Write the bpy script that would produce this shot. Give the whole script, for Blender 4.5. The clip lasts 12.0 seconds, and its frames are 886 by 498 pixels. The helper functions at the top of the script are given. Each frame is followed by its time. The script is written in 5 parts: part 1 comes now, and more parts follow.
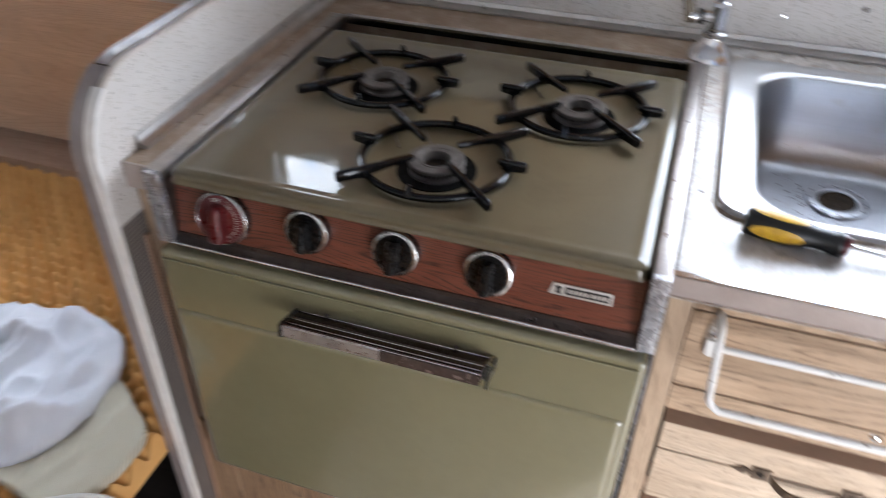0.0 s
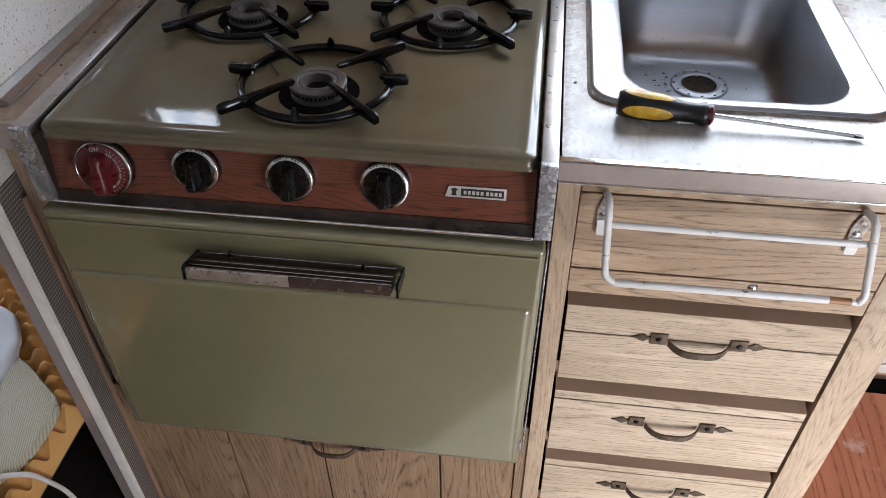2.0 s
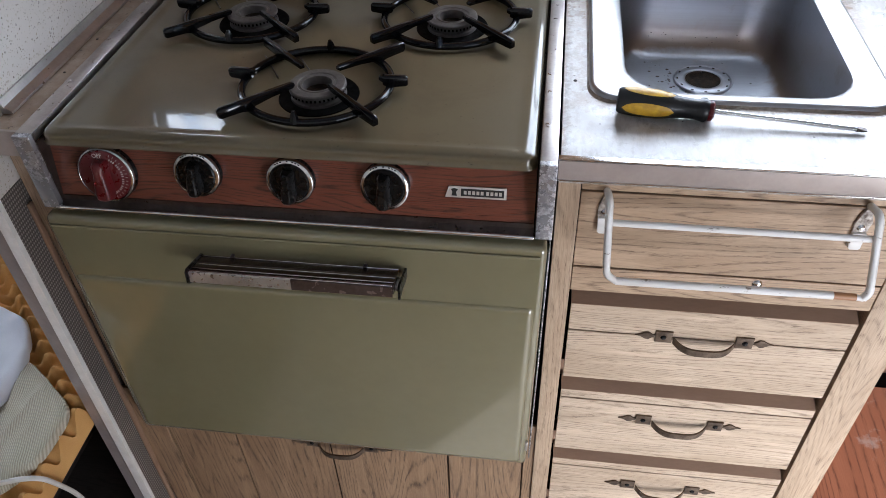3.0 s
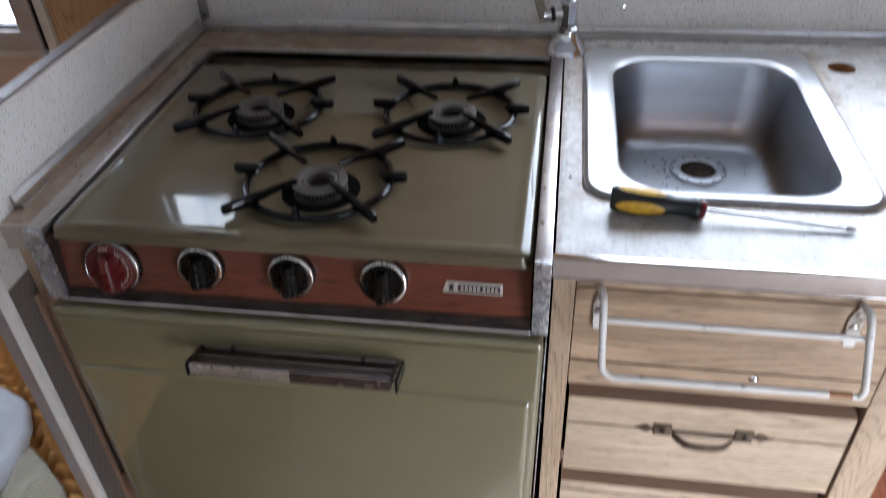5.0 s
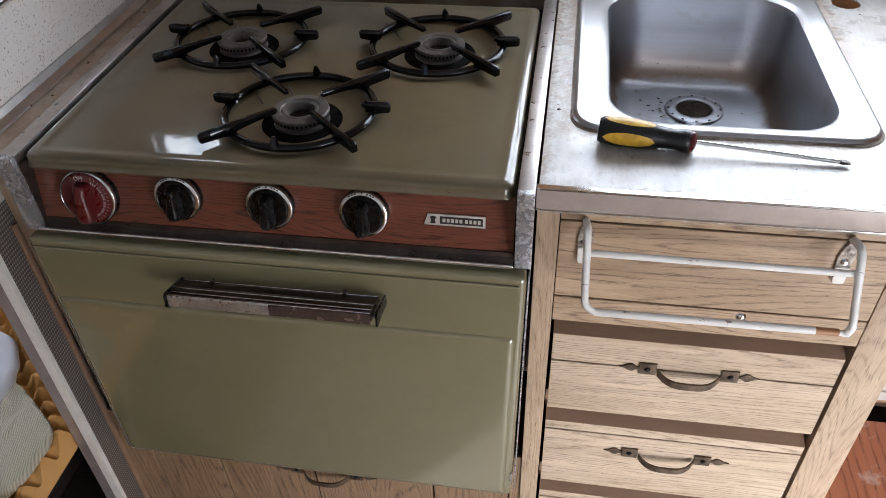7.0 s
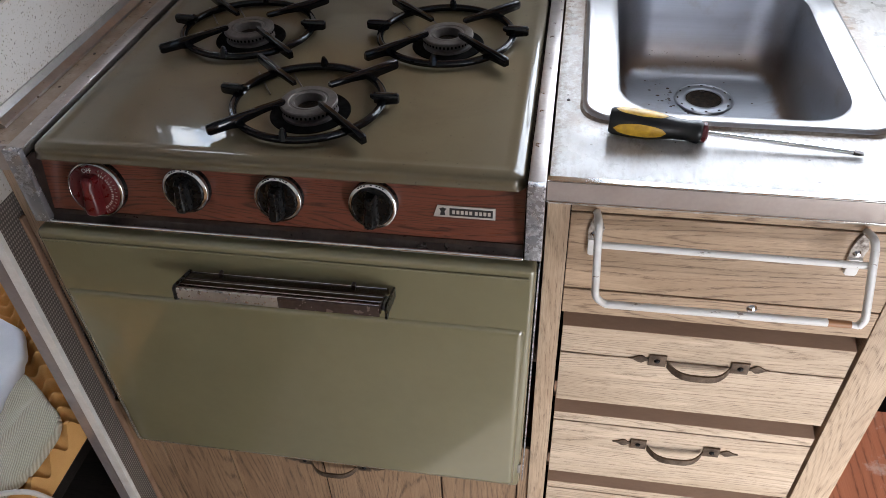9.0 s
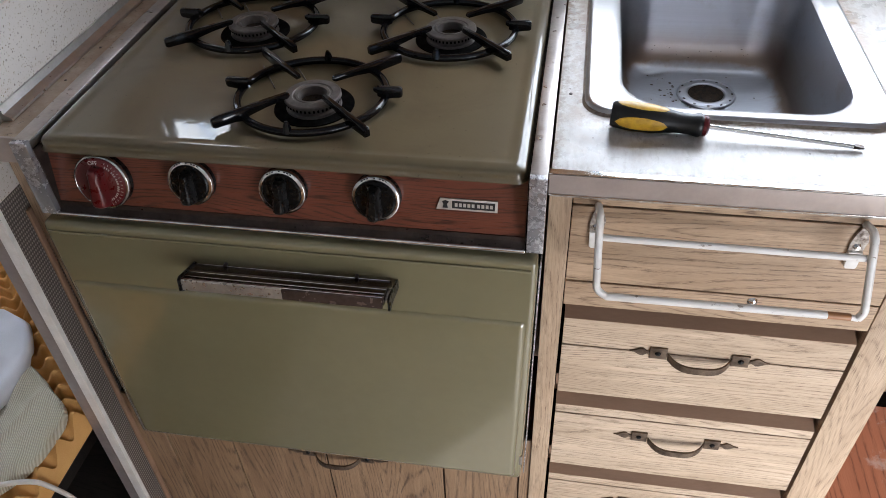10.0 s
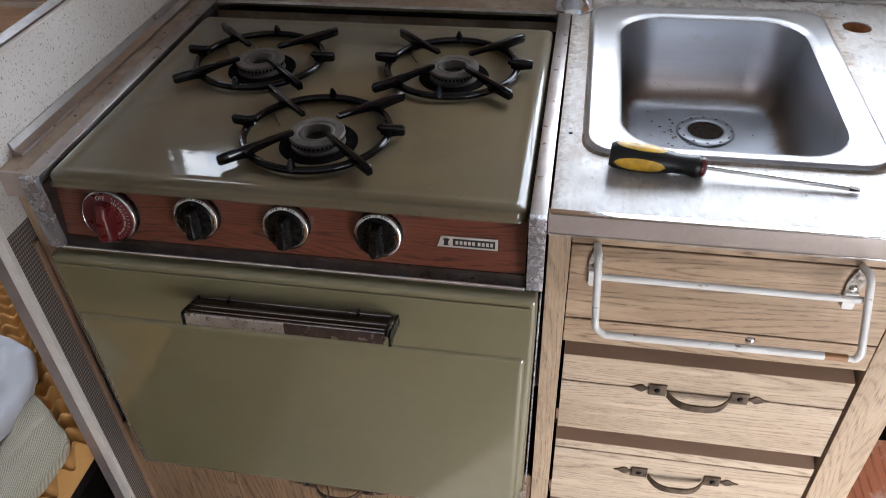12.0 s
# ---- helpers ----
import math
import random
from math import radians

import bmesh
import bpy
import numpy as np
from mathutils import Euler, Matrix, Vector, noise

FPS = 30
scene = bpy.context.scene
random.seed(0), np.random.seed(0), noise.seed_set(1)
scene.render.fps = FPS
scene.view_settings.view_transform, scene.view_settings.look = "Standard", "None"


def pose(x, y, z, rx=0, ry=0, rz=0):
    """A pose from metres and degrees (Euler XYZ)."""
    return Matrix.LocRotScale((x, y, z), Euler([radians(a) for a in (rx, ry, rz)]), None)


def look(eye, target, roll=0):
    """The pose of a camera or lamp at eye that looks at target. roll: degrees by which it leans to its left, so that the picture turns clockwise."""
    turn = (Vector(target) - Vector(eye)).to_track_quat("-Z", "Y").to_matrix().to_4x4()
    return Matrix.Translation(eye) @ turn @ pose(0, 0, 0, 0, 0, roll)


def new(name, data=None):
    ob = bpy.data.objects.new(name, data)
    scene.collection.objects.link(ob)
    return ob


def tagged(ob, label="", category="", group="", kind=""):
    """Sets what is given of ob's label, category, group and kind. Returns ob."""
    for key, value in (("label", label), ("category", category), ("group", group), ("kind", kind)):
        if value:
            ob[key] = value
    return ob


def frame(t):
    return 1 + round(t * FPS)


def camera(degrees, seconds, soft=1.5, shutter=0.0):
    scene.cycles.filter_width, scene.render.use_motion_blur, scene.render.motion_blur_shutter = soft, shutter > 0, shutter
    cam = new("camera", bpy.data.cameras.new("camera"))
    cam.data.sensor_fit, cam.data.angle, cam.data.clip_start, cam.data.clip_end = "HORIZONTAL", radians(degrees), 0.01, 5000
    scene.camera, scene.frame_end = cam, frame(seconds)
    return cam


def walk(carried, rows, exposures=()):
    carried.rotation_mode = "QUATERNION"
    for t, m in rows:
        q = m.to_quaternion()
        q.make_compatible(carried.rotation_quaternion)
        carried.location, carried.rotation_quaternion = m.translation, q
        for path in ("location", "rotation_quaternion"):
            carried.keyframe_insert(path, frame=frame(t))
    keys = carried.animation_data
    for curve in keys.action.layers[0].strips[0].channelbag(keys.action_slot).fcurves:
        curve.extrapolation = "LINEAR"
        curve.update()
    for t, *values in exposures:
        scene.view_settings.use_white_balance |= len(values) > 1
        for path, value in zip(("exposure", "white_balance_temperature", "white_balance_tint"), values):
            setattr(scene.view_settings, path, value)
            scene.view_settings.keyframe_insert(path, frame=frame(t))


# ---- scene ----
cam = camera(60.4, 12.0, soft=0.5, shutter=0.4)
EXPO, KELVIN = -0.06, 6200
PATH = [
    (0, (0.514, -0.543, 1.333), (0.021, 0.949, 0.097), 0.5),
    (0.2, (0.497, -0.553, 1.322), (0.233, 0.969, 0.051), 2.5),
    (0.5, (0.481, -0.567, 1.309), (0.367, 0.928, -0.015), 6.1),
    (1, (0.469, -0.578, 1.309), (0.389, 0.907, -0.028), 6.2),
    (1.5, (0.496, -0.571, 1.315), (0.33, 0.9, -0.031), 1.0),
    (2, (0.518, -0.578, 1.318), (0.312, 0.887, -0.027), -0.7),
    (2.5, (0.526, -0.577, 1.319), (0.301, 0.886, -0.026), -1.8),
    (4.5, (0.536, -0.572, 1.316), (0.281, 0.881, -0.035), -2.9),
    (4.7, (0.535, -0.572, 1.316), (0.283, 0.89, -0.025), -2.7),
    (4.8, (0.534, -0.566, 1.327), (0.282, 0.916, 0.007), -2.5),
    (5, (0.541, -0.563, 1.35), (0.267, 1.0, 0.133), -2.6),
    (5.2, (0.546, -0.564, 1.353), (0.257, 1.063, 0.226), -2.6),
    (5.5, (0.547, -0.561, 1.357), (0.264, 1.067, 0.231), -2.2),
    (5.8, (0.545, -0.563, 1.349), (0.283, 1.056, 0.204), -1.7),
    (6, (0.557, -0.562, 1.335), (0.277, 1.025, 0.152), -2.2),
    (6.2, (0.556, -0.565, 1.326), (0.283, 0.993, 0.102), -2.2),
    (6.5, (0.559, -0.566, 1.318), (0.285, 0.952, 0.044), -2.2),
    (7, (0.563, -0.563, 1.317), (0.284, 0.931, 0.018), -2.4),
    (9, (0.556, -0.56, 1.317), (0.271, 0.915, -0.003), -2.7),
    (9.5, (0.556, -0.562, 1.317), (0.266, 0.907, -0.008), -2.8),
    (10, (0.558, -0.567, 1.318), (0.265, 0.901, -0.009), -2.8),
    (10.5, (0.559, -0.567, 1.318), (0.264, 0.901, -0.009), -2.8),
    (11, (0.559, -0.567, 1.318), (0.257, 0.901, -0.005), -2.9),
    (11.5, (0.558, -0.566, 1.326), (0.254, 0.907, 0.008), -2.8),
    (12, (0.562, -0.564, 1.335), (0.252, 0.941, 0.053), -2.6),
]
walk(cam, [(t, look(eye, target, roll)) for t, eye, target, roll in PATH],
     [(t, EXPO + e, KELVIN + k, 12 + max(k, 0) / 60) for t, e, k in ((0.0, 0.52, -150), (0.2, 0.36, -100), (0.6, 0.03, -50), (1.5, 0, 0), (2.5, 0, -260), (4.5, 0, -300), (4.8, 0, -300), (5.1, -0.1, -330), (5.5, -0.42, 300), (5.9, -0.32, 300), (6.5, 0, 0), (12.0, 0, 0))])

# ---- light ----
world = bpy.data.worlds.new("sky")
scene.world = world
world.use_nodes = True
wn = world.node_tree.nodes
sky = wn.new("ShaderNodeTexSky")
sky.sky_type = "NISHITA"
sky.sun_disc = False
sky.sun_elevation, sky.sun_rotation = radians(54), radians(139)
wn["Background"].inputs["Strength"].default_value = 0.12
world.node_tree.links.new(sky.outputs["Color"], wn["Background"].inputs["Color"])


def lamp(name, eye, target, w, h, power, color=(1, 1, 1), spread=180):
    data = bpy.data.lights.new(name, "AREA")
    data.shape, data.size, data.size_y, data.energy, data.color = "RECTANGLE", w, h, power, color
    data.spread = radians(spread)
    ob = new(name, data)
    ob.matrix_world = look(eye, target)
    return ob


def sunlamp(strength, target, toward):
    data = bpy.data.lights.new("sun", "SUN")
    data.energy, data.angle, data.color = strength, radians(0.6), (1.0, 0.95, 0.86)
    ob = new("sun", data)
    ob.matrix_world = look(Vector(target) + Vector(toward), target)


sunlamp(4.8, (0.60, -0.45, 0.0), (0.68, -0.72, 1.30))
lamp("kitchen_window_light", (0.92, 0.66, 1.28), (0.86, 0.0, 0.86), 0.72, 0.40, 1.7, (0.90, 0.96, 1.0))
lamp("dinette_window_light", (-0.68, 0.68, 1.15), (-0.60, 0.0, 0.75), 0.52, 0.44, 0.7, (0.93, 0.97, 1.0))
# Added fill from the unseen aisle side; narrow spread favours the drawers.
lamp("doorway_light", (1.60, -1.27, 0.50), (1.00, 0.0, 0.16), 0.75, 0.92, 12.5, (0.97, 0.98, 1.0), 85)


# ---- materials ----
class Mat:
    """A node material with a principled surface and short ways to wire textures."""

    def __init__(self, name):
        self.m = bpy.data.materials.new(name)
        self.m.use_nodes = True
        self.t = self.m.node_tree
        self.p = self.t.nodes["Principled BSDF"]

    def node(self, kind, **put):
        n = self.t.nodes.new(kind)
        for key, value in put.items():
            n.inputs[key].default_value = value
        return n

    def link(self, a, b):
        self.t.links.new(a, b)

    def coords(self, scale=(1, 1, 1), shift=0.0):
        """Object coordinates, stretched, moved by the object's random number."""
        tc = self.node("ShaderNodeTexCoord")
        mp = self.node("ShaderNodeMapping")
        mp.inputs["Scale"].default_value = scale
        if shift:
            oi = self.node("ShaderNodeObjectInfo")
            mu = self.node("ShaderNodeVectorMath")
            mu.operation = "SCALE"
            mu.inputs[0].default_value = (shift, shift * 0.7, shift * 1.3)
            self.link(oi.outputs["Random"], mu.inputs["Scale"])
            ad = self.node("ShaderNodeVectorMath")
            self.link(tc.outputs["Object"], ad.inputs[0])
            self.link(mu.outputs[0], ad.inputs[1])
            self.link(ad.outputs[0], mp.inputs["Vector"])
        else:
            self.link(tc.outputs["Object"], mp.inputs["Vector"])
        return mp.outputs["Vector"]

    def noise(self, vec, scale, detail=4, rough=0.55, distort=0.0):
        n = self.node("ShaderNodeTexNoise", Scale=scale, Detail=detail, Roughness=rough, Distortion=distort)
        self.link(vec, n.inputs["Vector"])
        return n.outputs["Fac"]

    def ramp(self, fac, *stops):
        r = self.node("ShaderNodeValToRGB")
        while len(r.color_ramp.elements) < len(stops):
            r.color_ramp.elements.new(0.5)
        for e, (at, c) in zip(r.color_ramp.elements, stops):
            e.position = at
            e.color = (*c, 1) if isinstance(c, tuple) else (c, c, c, 1)
        self.link(fac, r.inputs["Fac"])
        return r.outputs["Color"]

    def mix(self, fac, a, b, blend="MIX"):
        n = self.node("ShaderNodeMix")
        n.data_type, n.blend_type = "RGBA", blend
        for value, slot in ((fac, n.inputs[0]), (a, n.inputs[6]), (b, n.inputs[7])):
            if isinstance(value, (float, int)):
                slot.default_value = value if slot is n.inputs[0] else (value, value, value, 1)
            elif isinstance(value, tuple):
                slot.default_value = (*value, 1)
            else:
                self.link(value, slot)
        return n.outputs[2]

    def math(self, op, a, b=0.0):
        n = self.node("ShaderNodeMath")
        n.operation = op
        for value, slot in ((a, n.inputs[0]), (b, n.inputs[1])):
            if isinstance(value, (float, int)):
                slot.default_value = value
            else:
                self.link(value, slot)
        return n.outputs[0]

    def bump(self, height, strength, distance):
        b = self.node("ShaderNodeBump", Strength=strength, Distance=distance)
        self.link(height, b.inputs["Height"])
        self.link(b.outputs["Normal"], self.p.inputs["Normal"])

    def put(self, **what):
        for key, value in what.items():
            slot = self.p.inputs[key.replace("_", " ")]
            if isinstance(value, (float, int)):
                slot.default_value = value
            elif isinstance(value, tuple):
                slot.default_value = (*value, 1)
            else:
                self.link(value, slot)
        return self


def surface(name, c1, c2, scale=8.0, rough=(0.4, 0.6), metal=0.0, bump=0.15, fine=220.0, dist=0.0006, coat=0.0, stretch=(1, 1, 1), shift=0.7):
    """Two colours mixed by broad stains and fine grain, with uneven gloss and slight relief."""
    k = Mat(name)
    v = k.coords(stretch, shift)
    broad, grain = k.noise(v, scale, 5), k.noise(v, fine, 3)
    both = k.math("ADD", k.math("MULTIPLY", broad, 0.75), k.math("MULTIPLY", grain, 0.25))
    k.put(Base_Color=k.ramp(both, (0.35, c1), (0.65, c2)), Metallic=metal, Coat_Weight=coat, Coat_Roughness=0.03, Coat_IOR=1.5)
    k.put(Roughness=k.ramp(k.noise(v, scale * 3.1, 5), (0.3, rough[0]), (0.7, rough[1])))
    k.bump(both, bump, dist)
    if coat:
        k.link(k.p.inputs["Normal"].links[0].from_socket, k.p.inputs["Coat Normal"])
    return k.m


def wood(name, light, mid, dark, along, rough=(0.35, 0.5), freq=1.0, lines=0.6, pore=0.7, scuff=0.0):
    """Wood grain along the axis named: wavering growth lines, long fibres and short dark pores."""
    k = Mat(name)
    ai = "xyz".index(along)

    def stretched(across, lengthwise):
        s = [across] * 3
        s[ai] = lengthwise
        return tuple(s)

    flat = k.coords((1, 1, 1), 3.0)
    bend = k.node("ShaderNodeVectorMath")
    bend.operation = "MULTIPLY_ADD"
    wave = k.node("ShaderNodeTexNoise", Scale=1.0, Detail=2.0)
    mw = k.node("ShaderNodeMapping")
    mw.inputs["Scale"].default_value = stretched(16.0, 7.0)
    k.link(flat, mw.inputs["Vector"])
    k.link(mw.outputs[0], wave.inputs["Vector"])
    k.link(wave.outputs["Color"], bend.inputs[0])
    bend.inputs[1].default_value = stretched(0.007, 0.0)
    k.link(flat, bend.inputs[2])

    def at(scale):
        m = k.node("ShaderNodeMapping")
        m.inputs["Scale"].default_value = scale
        k.link(bend.outputs[0], m.inputs["Vector"])
        return m.outputs[0]

    field = k.noise(at(stretched(8.5 * freq, 0.62 * freq)), 1.0, 2, 0.5)
    ring = k.math("ADD", k.math("MULTIPLY", k.math("SINE", k.math("MULTIPLY", field, 380.0)), 0.5), 0.5)
    vein = k.math("POWER", ring, 6.0)
    late = k.math("POWER", ring, 1.6)
    broken = k.ramp(k.noise(at(stretched(300.0, 40.0)), 1.0, 3), (0.40, 0.15), (0.58, 1.0))
    fibre = k.noise(at(stretched(1300.0, 16.0)), 1.0, 3, 0.65)
    pores = k.ramp(k.noise(at(stretched(1250.0, 62.0)), 1.0, 3, 0.62), (0.555, 0.0), (0.600, 1.0))
    dashes = k.math("MULTIPLY", pores, k.math("ADD", k.math("MULTIPLY", late, 0.75), 0.25))
    col = k.ramp(k.noise(at(stretched(26.0, 3.5)), 1.0, 5, 0.6), (0.32, mid), (0.64, light))
    col = k.mix(k.ramp(fibre, (0.40, 0.0), (0.66, 0.75)), col, mid)
    col = k.mix(k.math("MULTIPLY", k.math("MULTIPLY", vein, broken), lines), col, dark)
    col = k.mix(k.math("MULTIPLY", dashes, pore), col, dark)
    if scuff:
        col = k.mix(k.ramp(k.noise(flat, 13.0, 7, 0.75), (0.60, 0.0), (0.70, scuff)), col, (0.62, 0.56, 0.52))
    else:
        col = k.mix(k.ramp(k.noise(at(stretched(90.0, 9.0)), 1.0, 4), (0.54, 0.0), (0.72, 0.45)), col, tuple(min(0.85, 1.22 * c) for c in light))
        grime = k.ramp(k.noise(flat, 31.0, 7, 0.72), (0.60, 0.0), (0.78, 0.35))
        col = k.mix(grime, col, tuple(0.62 * c for c in mid))
    k.put(Base_Color=col, Roughness=k.ramp(fibre, (0.3, rough[0]), (0.7, rough[1])))
    k.bump(k.math("ADD", dashes, k.math("MULTIPLY", vein, 0.6)), -0.25, 0.0003)
    return k.m


OAK_L, OAK_M, OAK_D = (0.60, 0.472, 0.345), (0.42, 0.312, 0.212), (0.115, 0.066, 0.037)
oak_x = wood("blond_oak_grain_across", OAK_L, OAK_M, OAK_D, "x", lines=0.48, pore=0.85)
oak_tan = wood("tan_oak_grain_across", (0.49, 0.35, 0.23), (0.34, 0.23, 0.142), OAK_D, "x", lines=0.7, pore=0.9)
oak_z = wood("blond_oak_grain_upright", (0.50, 0.37, 0.25), (0.34, 0.235, 0.15), OAK_D, "z", lines=0.35, pore=0.7)
oak_brown = wood("brown_oak_grain_upright", (0.345, 0.225, 0.130), (0.228, 0.140, 0.078), (0.06, 0.032, 0.02), "z", freq=0.8, lines=0.75, pore=0.6)
oak_edge = surface("brown_drawer_edge", (0.235, 0.142, 0.090), (0.305, 0.188, 0.122), 30, (0.5, 0.7), 0, 0.3, 400, 0.0006, 0, (0.3, 1, 1))
walnut = wood("red_walnut_print", (0.162, 0.049, 0.027), (0.116, 0.036, 0.021), (0.027, 0.011, 0.008), "x", (0.26, 0.36), 1.7, 0.85, 0.8)
wall_oak = wood("oak_wall_panelling", (0.54, 0.31, 0.145), (0.43, 0.235, 0.105), (0.14, 0.065, 0.026), "z", lines=0.62, pore=0.6)
pale_ply = wood("pale_pinkish_plywood", (0.62, 0.43, 0.30), (0.53, 0.355, 0.24), (0.30, 0.17, 0.10), "x", (0.45, 0.6), 0.7, 0.25, 0.15)
plywood = wood("red_stained_plywood", (0.50, 0.215, 0.12), (0.40, 0.16, 0.088), (0.13, 0.042, 0.024), "y", (0.30, 0.5), 0.34, 0.8, 0.25, 0.55)
ledge_wood = wood("grey_brown_ledge", (0.40, 0.275, 0.205), (0.32, 0.21, 0.155), (0.16, 0.09, 0.06), "x", lines=0.3, pore=0.3)
bare_wood = wood("bare_wood", (0.42, 0.21, 0.09), (0.33, 0.15, 0.06), (0.16, 0.07, 0.03), "x")
olive = surface("olive_enamel", (0.170, 0.151, 0.083), (0.190, 0.169, 0.094), 5, (0.16, 0.24), 0, 0.03, 60, 0.0006, 1.0)
olive.node_tree.nodes["Principled BSDF"].inputs["Coat IOR"].default_value = 1.6
olive.node_tree.nodes["Principled BSDF"].inputs["Coat Roughness"].default_value = 0.04


def glossy_enamel(name, c1, c2):
    """Even glossy enamel with a faint haze and a slightly wavy skin."""
    k = Mat(name)
    v = k.coords((1, 1, 1))
    col = k.ramp(k.noise(v, 5.0, 3), (0.3, c1), (0.7, c2))
    stain = k.ramp(k.noise(v, 11.0, 7, 0.68, 0.6), (0.50, 0.0), (0.74, 0.42))
    col = k.mix(stain, col, (0.062, 0.045, 0.027))
    specks = k.ramp(k.noise(v, 240.0, 3, 0.6), (0.69, 0.0), (0.73, 0.7))
    col = k.mix(specks, col, (0.035, 0.024, 0.015))
    k.put(Base_Color=col, Roughness=0.4, Specular_IOR_Level=0.12, Coat_Weight=1.0, Coat_Roughness=k.ramp(k.noise(v, 14.0, 5, 0.6), (0.35, 0.02), (0.75, 0.09)))
    k.bump(k.math("ADD", k.noise(v, 75.0, 2), k.math("MULTIPLY", k.noise(v, 260.0, 2), 0.25)), 0.16, 0.0004)
    k.link(k.p.inputs["Normal"].links[0].from_socket, k.p.inputs["Coat Normal"])
    return k.m


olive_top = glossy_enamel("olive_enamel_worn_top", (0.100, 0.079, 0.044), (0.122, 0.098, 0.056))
chrome = surface("chrome", (0.70, 0.70, 0.71), (0.86, 0.86, 0.87), 30, (0.07, 0.2), 1.0, 0.05)
def pitted(name):
    """Chrome with small dull pits and cloudy patches."""
    k = Mat(name)
    v = k.coords((1, 1, 1), 0.9)
    pits = k.ramp(k.noise(v, 210.0, 4, 0.65), (0.51, 0.0), (0.57, 1.0))
    cloud = k.ramp(k.noise(v, 45.0, 5, 0.65), (0.40, 0.0), (0.66, 1.0))
    spots = k.math("MULTIPLY", pits, cloud)
    k.put(Base_Color=k.mix(spots, k.mix(cloud, (0.44, 0.44, 0.46), (0.26, 0.26, 0.28)), (0.70, 0.71, 0.74)), Metallic=0.65)
    k.put(Roughness=k.ramp(k.math("ADD", cloud, spots), (0.0, 0.16), (1.0, 0.42)))
    k.bump(spots, 0.3, 0.0004)
    return k.m


worn_chrome = pitted("pitted_chrome")
aluminium = surface("dull_aluminium", (0.42, 0.40, 0.385), (0.56, 0.54, 0.52), 25, (0.26, 0.42), 1.0, 0.1, 300, 0.0004, 0, (1, 1, 1))
brown_rail = surface("dull_brownish_rail", (0.36, 0.325, 0.305), (0.50, 0.465, 0.44), 25, (0.26, 0.42), 1.0, 0.1, 300, 0.0004)
beige_metal = surface("beige_anodised_trim", (0.37, 0.31, 0.275), (0.46, 0.39, 0.35), 18, (0.36, 0.5), 0.3, 0.06)
black_enamel = surface("black_enamelled_iron", (0.002, 0.002, 0.003), (0.005, 0.005, 0.006), 40, (0.07, 0.16), 0, 0.10, 130, 0.0007)
black_enamel.node_tree.nodes["Principled BSDF"].inputs["Specular IOR Level"].default_value = 0.36
# Flat black that paints the shade inside gaps, wells and burner openings.
black_gap = surface("gap_shade_black", (0.0015, 0.0015, 0.0015), (0.004, 0.0035, 0.003), 30, (0.6, 0.9))
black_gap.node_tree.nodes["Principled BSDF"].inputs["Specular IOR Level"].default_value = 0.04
burner_alu = surface("grey_cast_burner", (0.085, 0.074, 0.068), (0.15, 0.134, 0.122), 45, (0.42, 0.65), 0.6, 0.35, 260, 0.0006)
black_plastic = surface("black_plastic", (0.003, 0.003, 0.003), (0.006, 0.006, 0.006), 60, (0.22, 0.34))
black_plastic.node_tree.nodes["Principled BSDF"].inputs["Specular IOR Level"].default_value = 0.28
red_plastic = surface("dark_red_plastic", (0.075, 0.003, 0.005), (0.105, 0.006, 0.007), 40, (0.24, 0.36), 0, 0.05, 200, 0.0003, 0.0)
white_print = surface("white_print", (0.42, 0.39, 0.36), (0.52, 0.49, 0.45), 40, (0.5, 0.6))
satin_chrome = surface("worn_bezel_chrome", (0.42, 0.41, 0.40), (0.62, 0.61, 0.60), 120, (0.10, 0.20), 1.0, 0.08)
black_print = surface("black_print", (0.012, 0.012, 0.012), (0.02, 0.02, 0.02), 40, (0.4, 0.5))
silver_badge = surface("silver_badge", (0.55, 0.54, 0.50), (0.68, 0.66, 0.62), 90, (0.3, 0.45), 0.6)
groove_brown = surface("dark_brown_groove", (0.05, 0.03, 0.02), (0.08, 0.05, 0.034), 30, (0.6, 0.8))
# Rust brown, with near-black painted for the shade inside drain and burner holes.
rusty = surface("rust_and_hole_black", (0.003, 0.0025, 0.002), (0.040, 0.024, 0.013), 150, (0.5, 0.8), 0.0, 0.5, 400, 0.001)
rusty.node_tree.nodes["Principled BSDF"].inputs["Specular IOR Level"].default_value = 0.12
grimy_sealant = surface("grimy_sealant", (0.16, 0.11, 0.075), (0.42, 0.37, 0.31), 60, (0.5, 0.7), 0, 0.4, 300, 0.0006)
tarnished = surface("tarnished_chrome", (0.52, 0.48, 0.46), (0.68, 0.64, 0.62), 40, (0.14, 0.24), 1.0, 0.1)
dark_metal = surface("dark_tarnished_channel", (0.040, 0.030, 0.026), (0.08, 0.060, 0.052), 30, (0.25, 0.5), 0.7)
bare_strip = surface("bare_speckled_metal", (0.50, 0.47, 0.44), (0.70, 0.67, 0.63), 60, (0.22, 0.42), 0.85, 0.2, 260, 0.0004)
smoky_strip = surface("smoky_brown_film", (0.090, 0.062, 0.052), (0.150, 0.108, 0.092), 45, (0.14, 0.3), 0.6, 0.1)
brown_metal = surface("brown_anodised_handle", (0.060, 0.036, 0.028), (0.085, 0.052, 0.042), 20, (0.16, 0.24), 0.75)
bronze = surface("antique_bronze", (0.060, 0.040, 0.028), (0.185, 0.135, 0.095), 70, (0.35, 0.6), 0.65, 0.4, 300, 0.0008)
